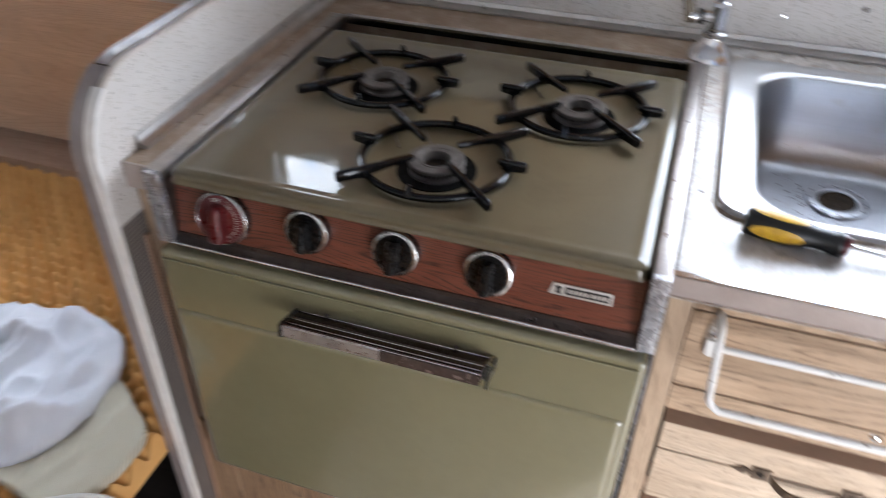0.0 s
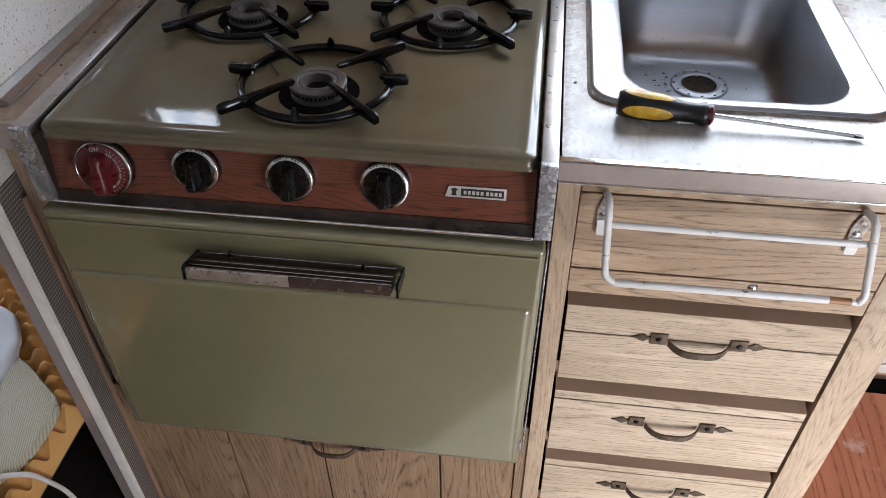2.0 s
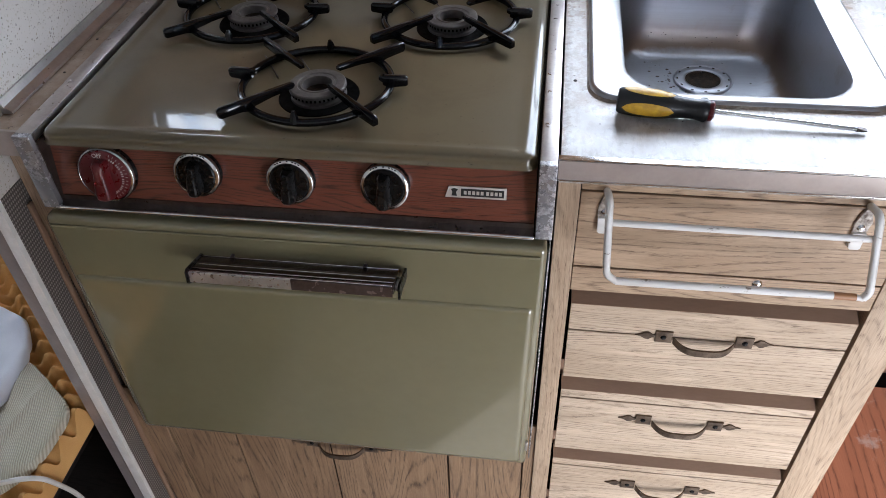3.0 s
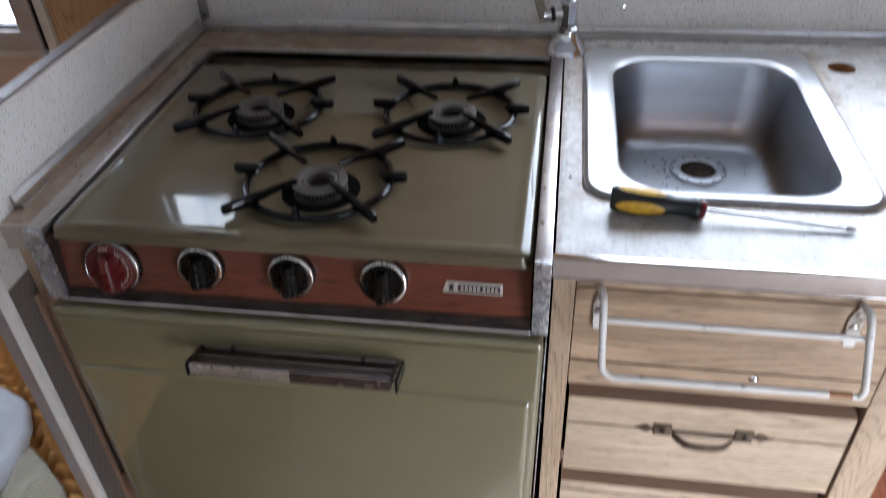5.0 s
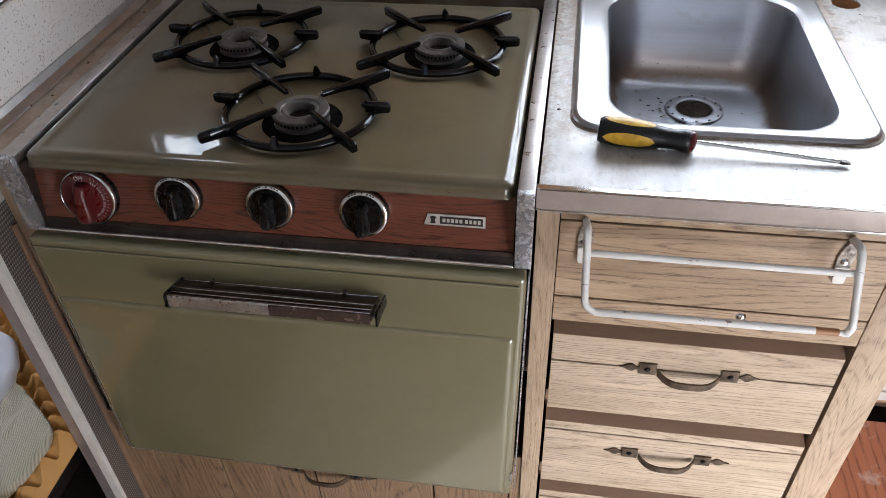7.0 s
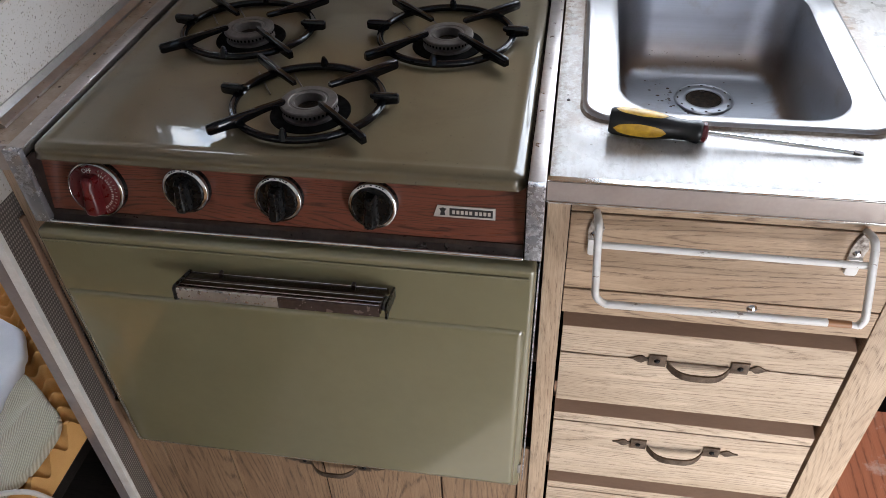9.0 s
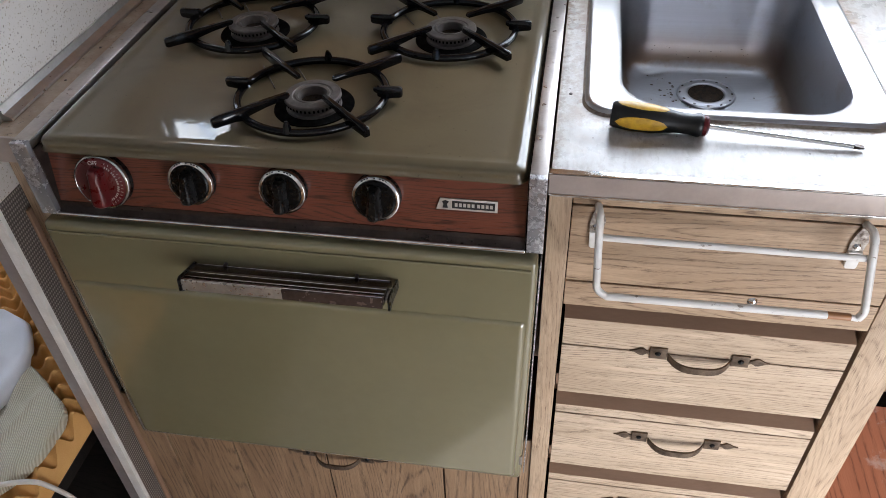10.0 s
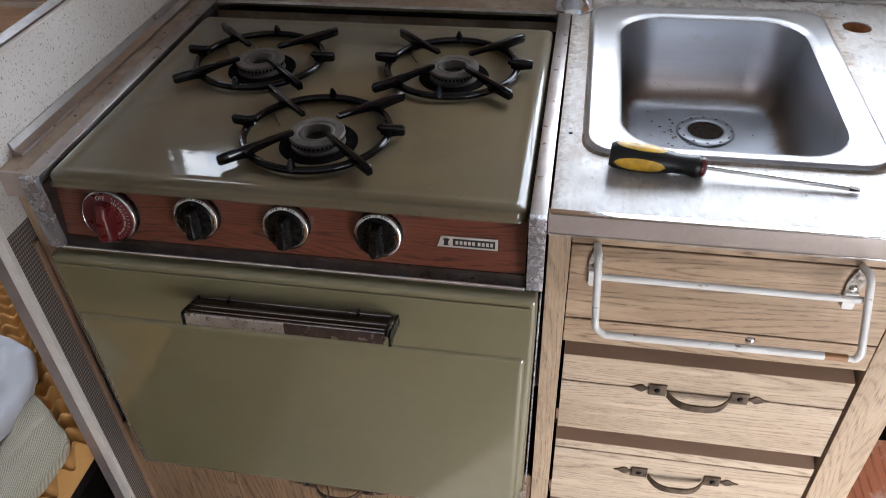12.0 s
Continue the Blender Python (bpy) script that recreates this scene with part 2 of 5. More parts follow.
# White for the bead and sink window frame, with the daylight on them painted in.
lit_white = surface("lit_white_trim", (0.68, 0.66, 0.62), (0.80, 0.78, 0.75), 60, (0.3, 0.5), 0, 0.2, 300, 0.0005)


def chipped(name):
    """White paint with small brown chips and scuffs."""
    k = Mat(name)
    v = k.coords((0.35, 1, 1), 1.3)
    chip = k.ramp(k.noise(v, 190.0, 4, 0.6), (0.66, 0.0), (0.69, 0.85))
    base = k.ramp(k.noise(v, 40.0, 4), (0.35, (0.66, 0.63, 0.58)), (0.65, (0.80, 0.78, 0.75)))
    k.put(Base_Color=k.mix(chip, base, (0.20, 0.14, 0.10)), Roughness=0.38)
    k.bump(chip, -0.4, 0.0005)
    return k.m


rust_clip = surface("rusty_painted_clip", (0.085, 0.055, 0.038), (0.52, 0.47, 0.41), 240, (0.4, 0.6), 0.2, 0.3)
chipped_paint = chipped("chipped_white_bar_paint")
yellow_plastic = surface("yellow_plastic", (0.40, 0.22, 0.02), (0.64, 0.38, 0.02), 130, (0.3, 0.45), 0, 0.1)
rubber = surface("black_rubber", (0.003, 0.003, 0.003), (0.006, 0.006, 0.006), 80, (0.3, 0.45), 0, 0.15)
foam_mat = surface("orange_foam", (0.56, 0.285, 0.080), (0.70, 0.405, 0.145), 9, (0.9, 1.0), 0, 0.4, 700, 0.0008)
white_cloth = surface("white_cloth", (0.60, 0.61, 0.66), (0.72, 0.73, 0.77), 10, (0.7, 0.9), 0, 0.3, 800, 0.0005)
# near-black grain, for the floor and front board of the bunk
dark_floor = wood("near_black_boards", (0.05, 0.040, 0.034), (0.032, 0.026, 0.022), (0.012, 0.010, 0.009), "x", (0.4, 0.6))
# Pale grey for the unseen aisle floor and ground, chosen for bounce and reflection.
bounce_grey = surface("pale_bounce_grey", (0.38, 0.36, 0.335), (0.47, 0.45, 0.42), 7, (0.35, 0.55))
grey_panel = surface("grey_ceiling_panel", (0.34, 0.345, 0.36), (0.42, 0.425, 0.44), 4, (0.6, 0.8))
ceiling_white = surface("painted_ceiling_panel", (0.70, 0.68, 0.63), (0.78, 0.76, 0.72), 4, (0.6, 0.8))
cream_trim = surface("cream_painted_trim", (0.55, 0.49, 0.42), (0.66, 0.60, 0.53), 20, (0.4, 0.6))
front_band = surface("pale_grey_edge_band", (0.29, 0.255, 0.245), (0.36, 0.32, 0.31), 25, (0.3, 0.5), 0.3)
grey_brown = surface("grey_brown_edge_trim", (0.085, 0.060, 0.047), (0.14, 0.102, 0.082), 25, (0.35, 0.55), 0.2)
brown_panel = surface("plain_brown_panel", (0.42, 0.23, 0.14), (0.50, 0.29, 0.18), 5, (0.5, 0.7))
cord_white = surface("white_cord", (0.62, 0.60, 0.56), (0.72, 0.70, 0.66), 30, (0.4, 0.6))
def dirty_laminate(name):
    """Brownish beige laminate, worn pale in patches, with dark grime and small specks."""
    k = Mat(name)
    v = k.coords((1, 1, 1), 1.7)
    col = k.ramp(k.noise(v, 26.0, 7, 0.68), (0.30, (0.225, 0.150, 0.098)), (0.52, (0.315, 0.228, 0.155)), (0.72, (0.44, 0.355, 0.275)))
    dirt = k.ramp(k.noise(v, 160.0, 5, 0.65), (0.60, 0.0), (0.68, 0.8))
    col = k.mix(dirt, col, (0.10, 0.066, 0.045))
    k.put(Base_Color=col, Roughness=k.ramp(k.noise(v, 40.0, 5), (0.3, 0.28), (0.7, 0.5)))
    k.bump(dirt, -0.25, 0.0004)
    return k.m


tan_laminate = dirty_laminate("worn_tan_laminate")


def speckled(name):
    """White laminate with small scattered brown and grey flecks."""
    k = Mat(name)
    v = k.coords((1, 1, 1))
    wob = k.noise(v, 300.0, 2)
    vo = k.node("ShaderNodeTexVoronoi", Scale=330.0, Randomness=1.0)
    mixv = k.node("ShaderNodeVectorMath")
    sc = k.node("ShaderNodeVectorMath")
    sc.operation = "SCALE"
    sc.inputs["Scale"].default_value = 0.006
    comb = k.node("ShaderNodeCombineXYZ")
    for i in range(3):
        k.link(wob, comb.inputs[i])
    k.link(comb.outputs[0], sc.inputs[0])
    k.link(v, mixv.inputs[0])
    k.link(sc.outputs[0], mixv.inputs[1])
    k.link(mixv.outputs[0], vo.inputs["Vector"])
    sep = k.node("ShaderNodeSeparateColor")
    k.link(vo.outputs["Color"], sep.inputs[0])
    rare = k.math("GREATER_THAN", sep.outputs[0], 0.15)
    size = k.math("ADD", k.math("MULTIPLY", sep.outputs[1], 0.30), 0.09)
    spot = k.math("MULTIPLY", k.math("LESS_THAN", vo.outputs["Distance"], size), rare)
    base = k.ramp(k.noise(v, 6.0, 5), (0.3, (0.585, 0.55, 0.515)), (0.7, (0.685, 0.655, 0.62)))
    fleck = k.ramp(sep.outputs[2], (0.1, (0.16, 0.14, 0.12)), (0.4, (0.38, 0.33, 0.25)), (0.95, (0.52, 0.48, 0.40)))
    k.put(Base_Color=k.mix(spot, base, fleck), Roughness=k.ramp(k.noise(v, 20.0), (0.3, 0.3), (0.7, 0.45)))
    k.bump(k.noise(v, 400.0), 0.08, 0.0004)
    return k.m


def worn_counter(name):
    """Worn laminate, whitened by painted window glare, with scuffs, brown stains and dark pits."""
    k = Mat(name)
    v = k.coords((1, 1, 1))
    # whitish base carries window glare; the laminate itself is tanner
    base = k.ramp(k.noise(v, 22.0, 7, 0.65), (0.3, (0.43, 0.40, 0.365)), (0.7, (0.62, 0.60, 0.575)))
    scuff = k.noise(k.coords((1.0, 0.35, 1.0)), 150.0, 6, 0.7)
    base = k.mix(k.ramp(scuff, (0.47, 0.0), (0.62, 0.7)), base, (0.36, 0.32, 0.285))
    stain = k.ramp(k.noise(v, 7.0, 8, 0.7), (0.52, 0.0), (0.72, 0.75))
    col = k.mix(stain, base, (0.40, 0.31, 0.22))
    sep0 = k.node("ShaderNodeSeparateXYZ")
    k.link(v, sep0.inputs[0])
    away = k.math("MAXIMUM", k.math("SUBTRACT", k.math("ABSOLUTE", k.math("SUBTRACT", sep0.outputs[0], 0.7265)), 0.1525), k.math("SUBTRACT", k.math("ABSOLUTE", k.math("SUBTRACT", sep0.outputs[1], 0.3095)), 0.1935))
    edge = k.math("ADD", away, k.math("MULTIPLY", k.math("SUBTRACT", k.noise(v, 95.0, 7, 0.75), 0.5), 0.085))
    col = k.mix(k.ramp(k.math("MULTIPLY", edge, 30.0), (0.0, 0.75), (0.22, 0.5), (0.55, 0.0)), col, (0.27, 0.18, 0.11))
    rim = k.math("ADD", k.math("MINIMUM", k.math("SUBTRACT", sep0.outputs[1], 0.0135), k.math("MINIMUM", k.math("SUBTRACT", sep0.outputs[0], 0.548), k.math("SUBTRACT", 0.55, sep0.outputs[1]))), k.math("MULTIPLY", k.math("SUBTRACT", k.noise(v, 120.0, 7, 0.75), 0.5), 0.06))
    col = k.mix(k.ramp(k.math("MULTIPLY", rim, 30.0), (0.0, 0.7), (0.3, 0.0)), col, (0.24, 0.165, 0.11))
    vo = k.node("ShaderNodeTexVoronoi", Scale=75.0)
    k.link(v, vo.inputs["Vector"])
    sep = k.node("ShaderNodeSeparateColor")
    k.link(vo.outputs["Color"], sep.inputs[0])
    pit = k.math("MULTIPLY", k.math("LESS_THAN", vo.outputs["Distance"], 0.09), k.math("GREATER_THAN", sep.outputs[0], 0.80))
    col = k.mix(pit, col, (0.08, 0.055, 0.04))
    k.put(Base_Color=col, Roughness=k.ramp(k.noise(v, 30.0, 6), (0.3, 0.20), (0.7, 0.42)), Specular_IOR_Level=0.65)
    k.bump(k.math("ADD", k.noise(v, 60.0, 6), k.math("MULTIPLY", k.noise(v, 210.0, 4), 0.5)), 0.16, 0.0006)
    return k.m


def brushed_steel(name, tone, gloss):
    """Stainless steel with fine drawn lines, water marks and grime."""
    k = Mat(name)
    v, f = k.coords((1, 1, 1)), k.coords((6, 420, 420))
    fine, mark = k.noise(f, 1.0, 4), k.noise(v, 9.0, 3, 0.5)
    col = k.ramp(fine, (0.3, tuple(0.96 * c for c in tone)), (0.7, tuple(1.04 * c for c in tone)))
    film = k.noise(v, 34.0, 6, 0.65)
    col = k.mix(k.ramp(film, (0.56, 0.0), (0.72, 0.30)), col, (0.30, 0.22, 0.16))
    # brown tide line low in the bowl, with the room's brown reflection painted in
    sep = k.node("ShaderNodeSeparateXYZ")
    k.link(v, sep.inputs[0])
    level = k.math("ADD", sep.outputs[2], k.math("MULTIPLY", k.math("SUBTRACT", film, 0.5), 0.014))
    tide = k.ramp(k.math("MULTIPLY", k.math("SUBTRACT", level, 0.76), 10.0), (0.26, 0.0), (0.33, 0.78), (0.50, 0.62), (0.80, 0.0))
    col = k.mix(tide, col, (0.26, 0.17, 0.10))
    k.put(Base_Color=col, Metallic=1.0, Roughness=k.ramp(mark, (0.3, gloss), (0.7, gloss + 0.08)))
    k.bump(fine, 0.035, 0.0003)
    return k.m


def diamond_sheet(name):
    """Dull grey sheet with a small pressed diamond pattern."""
    k = Mat(name)
    sep = k.node("ShaderNodeSeparateXYZ")
    k.link(k.coords((1, 1, 1)), sep.inputs[0])
    a = k.math("SINE", k.math("MULTIPLY", k.math("ADD", sep.outputs[1], k.math("MULTIPLY", sep.outputs[2], 0.6)), 950.0))
    b = k.math("SINE", k.math("MULTIPLY", k.math("SUBTRACT", sep.outputs[1], k.math("MULTIPLY", sep.outputs[2], 0.6)), 950.0))
    h = k.math("MULTIPLY", a, b)
    col = k.ramp(h, (0.0, (0.12, 0.10, 0.09)), (0.6, (0.34, 0.30, 0.27)))
    k.put(Base_Color=col, Roughness=0.5, Metallic=0.3)
    k.bump(h, 0.5, 0.0006)
    return k.m


def ribbed_cloth(name):
    """Cream knitted cloth with close ribs."""
    k = Mat(name)
    sep = k.node("ShaderNodeSeparateXYZ")
    v = k.coords((1, 1, 1))
    k.link(v, sep.inputs[0])
    bend = k.math("MULTIPLY", k.noise(v, 6.0, 2), 0.012)
    rib = k.math("SINE", k.math("MULTIPLY", k.math("ADD", k.math("ADD", k.math("MULTIPLY", sep.outputs[1], 0.30), sep.outputs[0]), bend), 2250.0))
    knit = k.noise(k.coords((1, 1, 1)), 900.0, 2)
    col = k.ramp(k.math("ADD", k.math("MULTIPLY", rib, 0.5), knit), (0.0, (0.44, 0.395, 0.295)), (1.0, (0.62, 0.58, 0.465)))
    col = k.mix(k.ramp(k.noise(v, 18.0, 5), (0.5, 0.0), (0.8, 0.4)), col, (0.52, 0.44, 0.30))
    k.put(Base_Color=col, Roughness=0.95)
    k.bump(rib, 0.45, 0.0008)
    return k.m


def clear_glass(name):
    k = Mat(name)
    k.put(Base_Color=(1.0, 1.0, 1.0), Roughness=0.02, Transmission_Weight=1.0, IOR=1.05)
    return k.m


speck = speckled("speckled_white_laminate")
counter_mat = worn_counter("worn_counter_with_glare")
steel = brushed_steel("bright_stainless_steel", (0.45, 0.445, 0.445), 0.27)
# bluish tone puts the sky's reflection into the bowl steel
dull_steel = brushed_steel("stained_steel_sky_tinted", (0.45, 0.465, 0.50), 0.30)
diamond = diamond_sheet("diamond_embossed_sheet")
ribbed = ribbed_cloth("ribbed_cream_cloth")
glass = clear_glass("window_glass")
water = Mat("clear_water").put(Base_Color=(1.0, 1.0, 1.0), Roughness=0.02, Transmission_Weight=1.0, IOR=1.33).m


# ---- building helpers ----
def thing(name, at, label, category, group="", kind=""):
    ob = new(name)
    ob.empty_display_size = 0.05
    ob.location = at
    return tagged(ob, label, category, group, kind)


def base_of(ob):
    """World matrix of a thing or part, through its parents."""
    return base_of(ob.parent) @ ob.matrix_parent_inverse @ ob.matrix_basis if ob.parent else ob.matrix_basis.copy()


def part(name, bm, material, parent=None, label="", smooth=40):
    """One mesh object, built in world coordinates, under its thing or part."""
    me = bpy.data.meshes.new(name)
    bmesh.ops.recalc_face_normals(bm, faces=bm.faces)
    bm.to_mesh(me)
    bm.free()
    me.materials.append(material)
    if smooth:
        me.polygons.foreach_set("use_smooth", [True] * len(me.polygons))
        me.set_sharp_from_angle(angle=radians(smooth))
    ob = new(name, me)
    if parent:
        ob.parent = parent
        ob.matrix_parent_inverse = base_of(parent).inverted()
    return tagged(ob, label)


def solid(name, bm, material, label, category="", kind="", group="", smooth=40):
    return tagged(part(name, bm, material, None, "", smooth), label, category, group, kind)


def box(x0, x1, y0, y1, z0, z1, bevel=0.0, seg=2, bm=None):
    bm = bm or bmesh.new()
    vs = [bm.verts.new((x, y, z)) for x in (x0, x1) for y in (y0, y1) for z in (z0, z1)]
    fs = [bm.faces.new([vs[i] for i in q]) for q in ((0, 1, 3, 2), (4, 6, 7, 5), (0, 4, 5, 1), (2, 3, 7, 6), (0, 2, 6, 4), (1, 5, 7, 3))]
    if bevel:
        edges = list({e for f in fs for e in f.edges})
        bmesh.ops.bevel(bm, geom=edges, offset=bevel, segments=seg, profile=0.6, affect="EDGES")
    return bm


def loft(loops, close=True, cap0=False, cap1=False, bm=None):
    bm = bm or bmesh.new()
    rows = [[bm.verts.new(p) for p in lp] for lp in loops]
    n = len(rows[0])
    for a, b in zip(rows, rows[1:]):
        for i in range(n if close else n - 1):
            j = (i + 1) % n
            bm.faces.new((a[i], a[j], b[j], b[i]))
    if cap0:
        bm.faces.new(rows[0])
    if cap1:
        bm.faces.new(rows[-1])
    return bm


def rrect(x0, x1, y0, y1, r, z, n=6):
    """A rounded rectangle in a level plane."""
    out = []
    for cx, cy, a0 in ((x1 - r, y1 - r, 0), (x0 + r, y1 - r, 90), (x0 + r, y0 + r, 180), (x1 - r, y0 + r, 270)):
        for i in range(n + 1):
            a = radians(a0 + 90 * i / n)
            out.append((cx + r * math.cos(a), cy + r * math.sin(a), z))
    return out


def tube(points, r, sides=10, cap=True, bm=None):
    """A round bar along a line of points; r is one radius or one for each point."""
    pts = [Vector(p) for p in points]
    loops, side = [], None
    for i, p in enumerate(pts):
        d = (pts[min(i + 1, len(pts) - 1)] - pts[max(i - 1, 0)]).normalized()
        if side is None:
            side = d.cross(Vector((0, 0, 1)) if abs(d.z) < 0.9 else Vector((1, 0, 0))).normalized()
        side = (side - d * side.dot(d)).normalized()
        up = d.cross(side)
        rad = r[i] if isinstance(r, (list, tuple)) else r
        loops.append([p + rad * (math.cos(a) * side + math.sin(a) * up) for a in (2 * math.pi * k / sides for k in range(sides))])
    return loft(loops, True, cap, cap, bm)


def bent(points, r, n=6):
    """The line of points with its corners rounded to about r."""
    pts = [Vector(p) for p in points]
    out = [pts[0]]
    for a, b, c in zip(pts, pts[1:], pts[2:]):
        u, v = (a - b), (c - b)
        k = min(r, u.length * 0.49, v.length * 0.49)
        s, e = b + u.normalized() * k, b + v.normalized() * k
        for i in range(n + 1):
            t = i / n
            out.append((1 - t) ** 2 * s + 2 * t * (1 - t) * b + t * t * e)
    return out + [pts[-1]]


def lathe(profile, m, sides=32, bm=None, cap0=False, cap1=False):
    """(radius, height) rows turned about the z axis of the pose m."""
    loops = [[m @ Vector((r * math.cos(a), r * math.sin(a), h)) for a in (2 * math.pi * k / sides for k in range(sides))] for r, h in profile]
    return loft(loops, True, cap0, cap1, bm)


def prism(outline, m, depth, bevel=0.0):
    """A flat outline in the pose's xy plane, thickened along its z."""
    bm = bmesh.new()
    vs = [bm.verts.new((x, y, 0)) for x, y in outline]
    f = bm.faces.new(vs)
    r = bmesh.ops.extrude_face_region(bm, geom=[f])
    top = [v for v in r["geom"] if isinstance(v, bmesh.types.BMVert)]
    bmesh.ops.translate(bm, verts=top, vec=(0, 0, depth))
    if bevel:
        edges = [e for e in bm.edges if all(v in top for v in e.verts)]
        bmesh.ops.bevel(bm, geom=edges, offset=bevel, segments=2, profile=0.6, affect="EDGES")
    bm.transform(m)
    return bm


def profile_x(points, x0, x1):
    """A closed (y, z) outline drawn out along x."""
    return loft([[(x, y, z) for y, z in points] for x in (x0, x1)], True, True, True)


def profile_y(points, y0, y1):
    return loft([[(x, y, z) for x, z in points] for y in (y0, y1)], True, True, True)


def leaned(bm, slope, z0):
    """Leans a form sideways below the height z0."""
    for v in bm.verts:
        v.co.x -= slope * max(0.0, z0 - v.co.z)
    return bm


FRONT = Matrix(((1, 0, 0, 0), (0, 0, -1, 0), (0, 1, 0, 0), (0, 0, 0, 1)))  # local z towards the aisle


def facing(x, y, z):
    return Matrix.Translation((x, y, z)) @ FRONT


# ---- shell of the trailer ----
WALL = 0.575
solid("floor", box(-1.95, -0.02, -1.25, WALL, -0.03, 0.0), dark_floor, "near-black floor under the bunk", "floor", "structure")
solid("floor", box(-0.016, 2.2, -1.25, 0.0, -0.03, 0.001), bounce_grey, "unseen aisle floor, pale grey to bounce light", "floor", "structure")
solid("floor", box(-0.016, 2.2, 0.004, 0.517, -0.03, 0.002), plywood, "bare red-stained plywood floor, scuffed", "floor", "structure")
solid("ceiling", box(-1.95, 2.2, -1.25, WALL + 0.04, 1.95, 1.98), grey_panel, "plain grey ceiling panel", "ceiling", "structure")
solid("wall_west", box(-1.99, -1.95, -1.25, WALL + 0.04, -0.03, 1.98), ceiling_white, "plain pale end wall", "wall", "structure")
solid("wall_east", box(2.2, 2.24, -1.25, WALL + 0.04, -0.03, 1.98), wall_oak, "oak-panelled end wall", "wall", "structure")
# Unseen wall with an assumed door gap; its tones shape reflections and fill.
for x0, x1, z0, z1, m in ((-1.95, 1.25, 0, 0.80, wall_oak), (-1.95, 1.25, 0.80, 1.95, ceiling_white), (2.08, 2.2, 0, 1.95, wall_oak), (1.25, 2.08, 1.92, 1.95, ceiling_white)):
    solid("wall_south", box(x0, x1, -1.29, -1.25, z0, z1), m, "unseen aisle wall, dark below and pale above to shape reflections and fill", "wall", "structure")
bd = Mat("bright_outdoors")
bv = bd.coords((1, 1, 1))
far_trees = bd.ramp(bd.noise(bv, 16.0, 6, 0.7, 1.5), (0.40, (0.30, 0.46, 0.70)), (0.50, (0.93, 0.97, 1.0)))
bd.put(Base_Color=(0.0, 0.0, 0.0), Emission_Color=far_trees, Emission_Strength=8.2)
bm = bmesh.new()
bm.faces.new([bm.verts.new(p) for p in ((-3.5, 1.6, -1.0), (3.5, 1.6, -1.0), (3.5, 1.6, 2.6), (-3.5, 1.6, 2.6))])
me = bpy.data.meshes.new("backdrop")
bm.to_mesh(me)
bm.free()
me.materials.append(bd.m)
tagged(new("backdrop", me), "bright hazy daylight outside the windows", "backdrop", "", "structure")
solid("ground", box(-60, 60, -60, 60, -0.62, -0.60), bounce_grey, "unseen ground outside the trailer, pale to bounce light", "ground", "structure")
# back wall: oak panels beyond the partition, speckled sheet above the counter, windows between
PX = -0.034
for x0, x1, z0, z1, m in ((-1.95, PX - 0.02, 0.0, 0.835, pale_ply), (-1.95, -0.97, 0.835, 1.95, wall_oak), (-0.97, -0.385, 1.40, 1.95, wall_oak),
                          (PX - 0.02, 1.42, 0.86, 1.005, speck), (PX - 0.02, 2.2, -0.03, 0.86, brown_panel), (PX - 0.02, 0.525, 1.005, 1.06, speck), (PX - 0.02, 0.525, 1.06, 1.95, wall_oak), (0.525, 1.30, 1.52, 1.95, wall_oak),
                          (1.30, 1.42, 1.005, 1.95, wall_oak), (1.42, 2.2, 0.86, 1.95, brown_panel), (-0.385, PX - 0.02, 1.44, 1.95, wall_oak)):
    solid("wall_north", box(x0, x1, WALL, WALL + 0.04, z0, z1), m, "wall panel", "wall", "structure")
panels = solid("wall_north", box(-0.385, PX - 0.02, WALL + 0.012, WALL + 0.04, 0.835, 1.232), black_gap, "backing of the oak wall boards", "wall", "structure")
for x0, x1, z0, z1 in ((-0.312, -0.1225, 0.835, 1.232), (-0.1195, PX - 0.02, 0.835, 1.232), (-0.385, -0.212, 1.2325, 1.44)):
    part("panel_board", box(x0, x1, WALL, WALL + 0.012, z0, z1, 0.0015, 1), wall_oak, panels)


def window(name, x0, x1, z0, z1, f, label, material=aluminium):
    """A framed window in the back wall: mitred frame, rubber line, pane and inner sill."""
    w = thing(name, ((x0 + x1) / 2, WALL, z0), label, "window", "", "structure")
    y0, y1 = WALL - 0.010, WALL + 0.035
    part("window_frame", box(x0, x1, y0, y1, z0, z0 + f, 0.002), material, w)
    part("window_frame", box(x0, x1, y0, y1, z1 - f, z1, 0.002), material, w)
    for a in (x0, x1 - f):
        part("window_frame", box(a, a + f, y0 + 0.001, y1 - 0.001, z0 + f, z1 - f, 0.002), material, w)
    for a, b, c, d in ((x0 + f, x1 - f, z0 + f, z0 + f + 0.006), (x0 + f, x0 + f + 0.006, z0 + f + 0.006, z1 - f), (x1 - f - 0.006, x1 - f, z0 + f + 0.006, z1 - f)):
        part("rubber_seal", box(a, b, WALL + 0.004, WALL + 0.02, c, d), rubber, w)
    p = part("pane", box(x0 + f, x1 - f, WALL + 0.014, WALL + 0.017, z0 + f, z1 - f), glass, w)
    p.visible_shadow = False
    return w


window("window_1", 0.527, 1.30, 1.0055, 1.52, 0.024, "pale-framed window over the sink, daylight on the frame painted white", lit_white)
left_window = window("window_2", -0.97, -0.335, 0.848, 1.40, 0.034, "beige metal-framed window over the bunk", beige_metal)
part("rubber_seal", box(-0.3348, -0.3270, WALL - 0.004, WALL + 0.01, 0.848, 1.40), rubber, left_window)
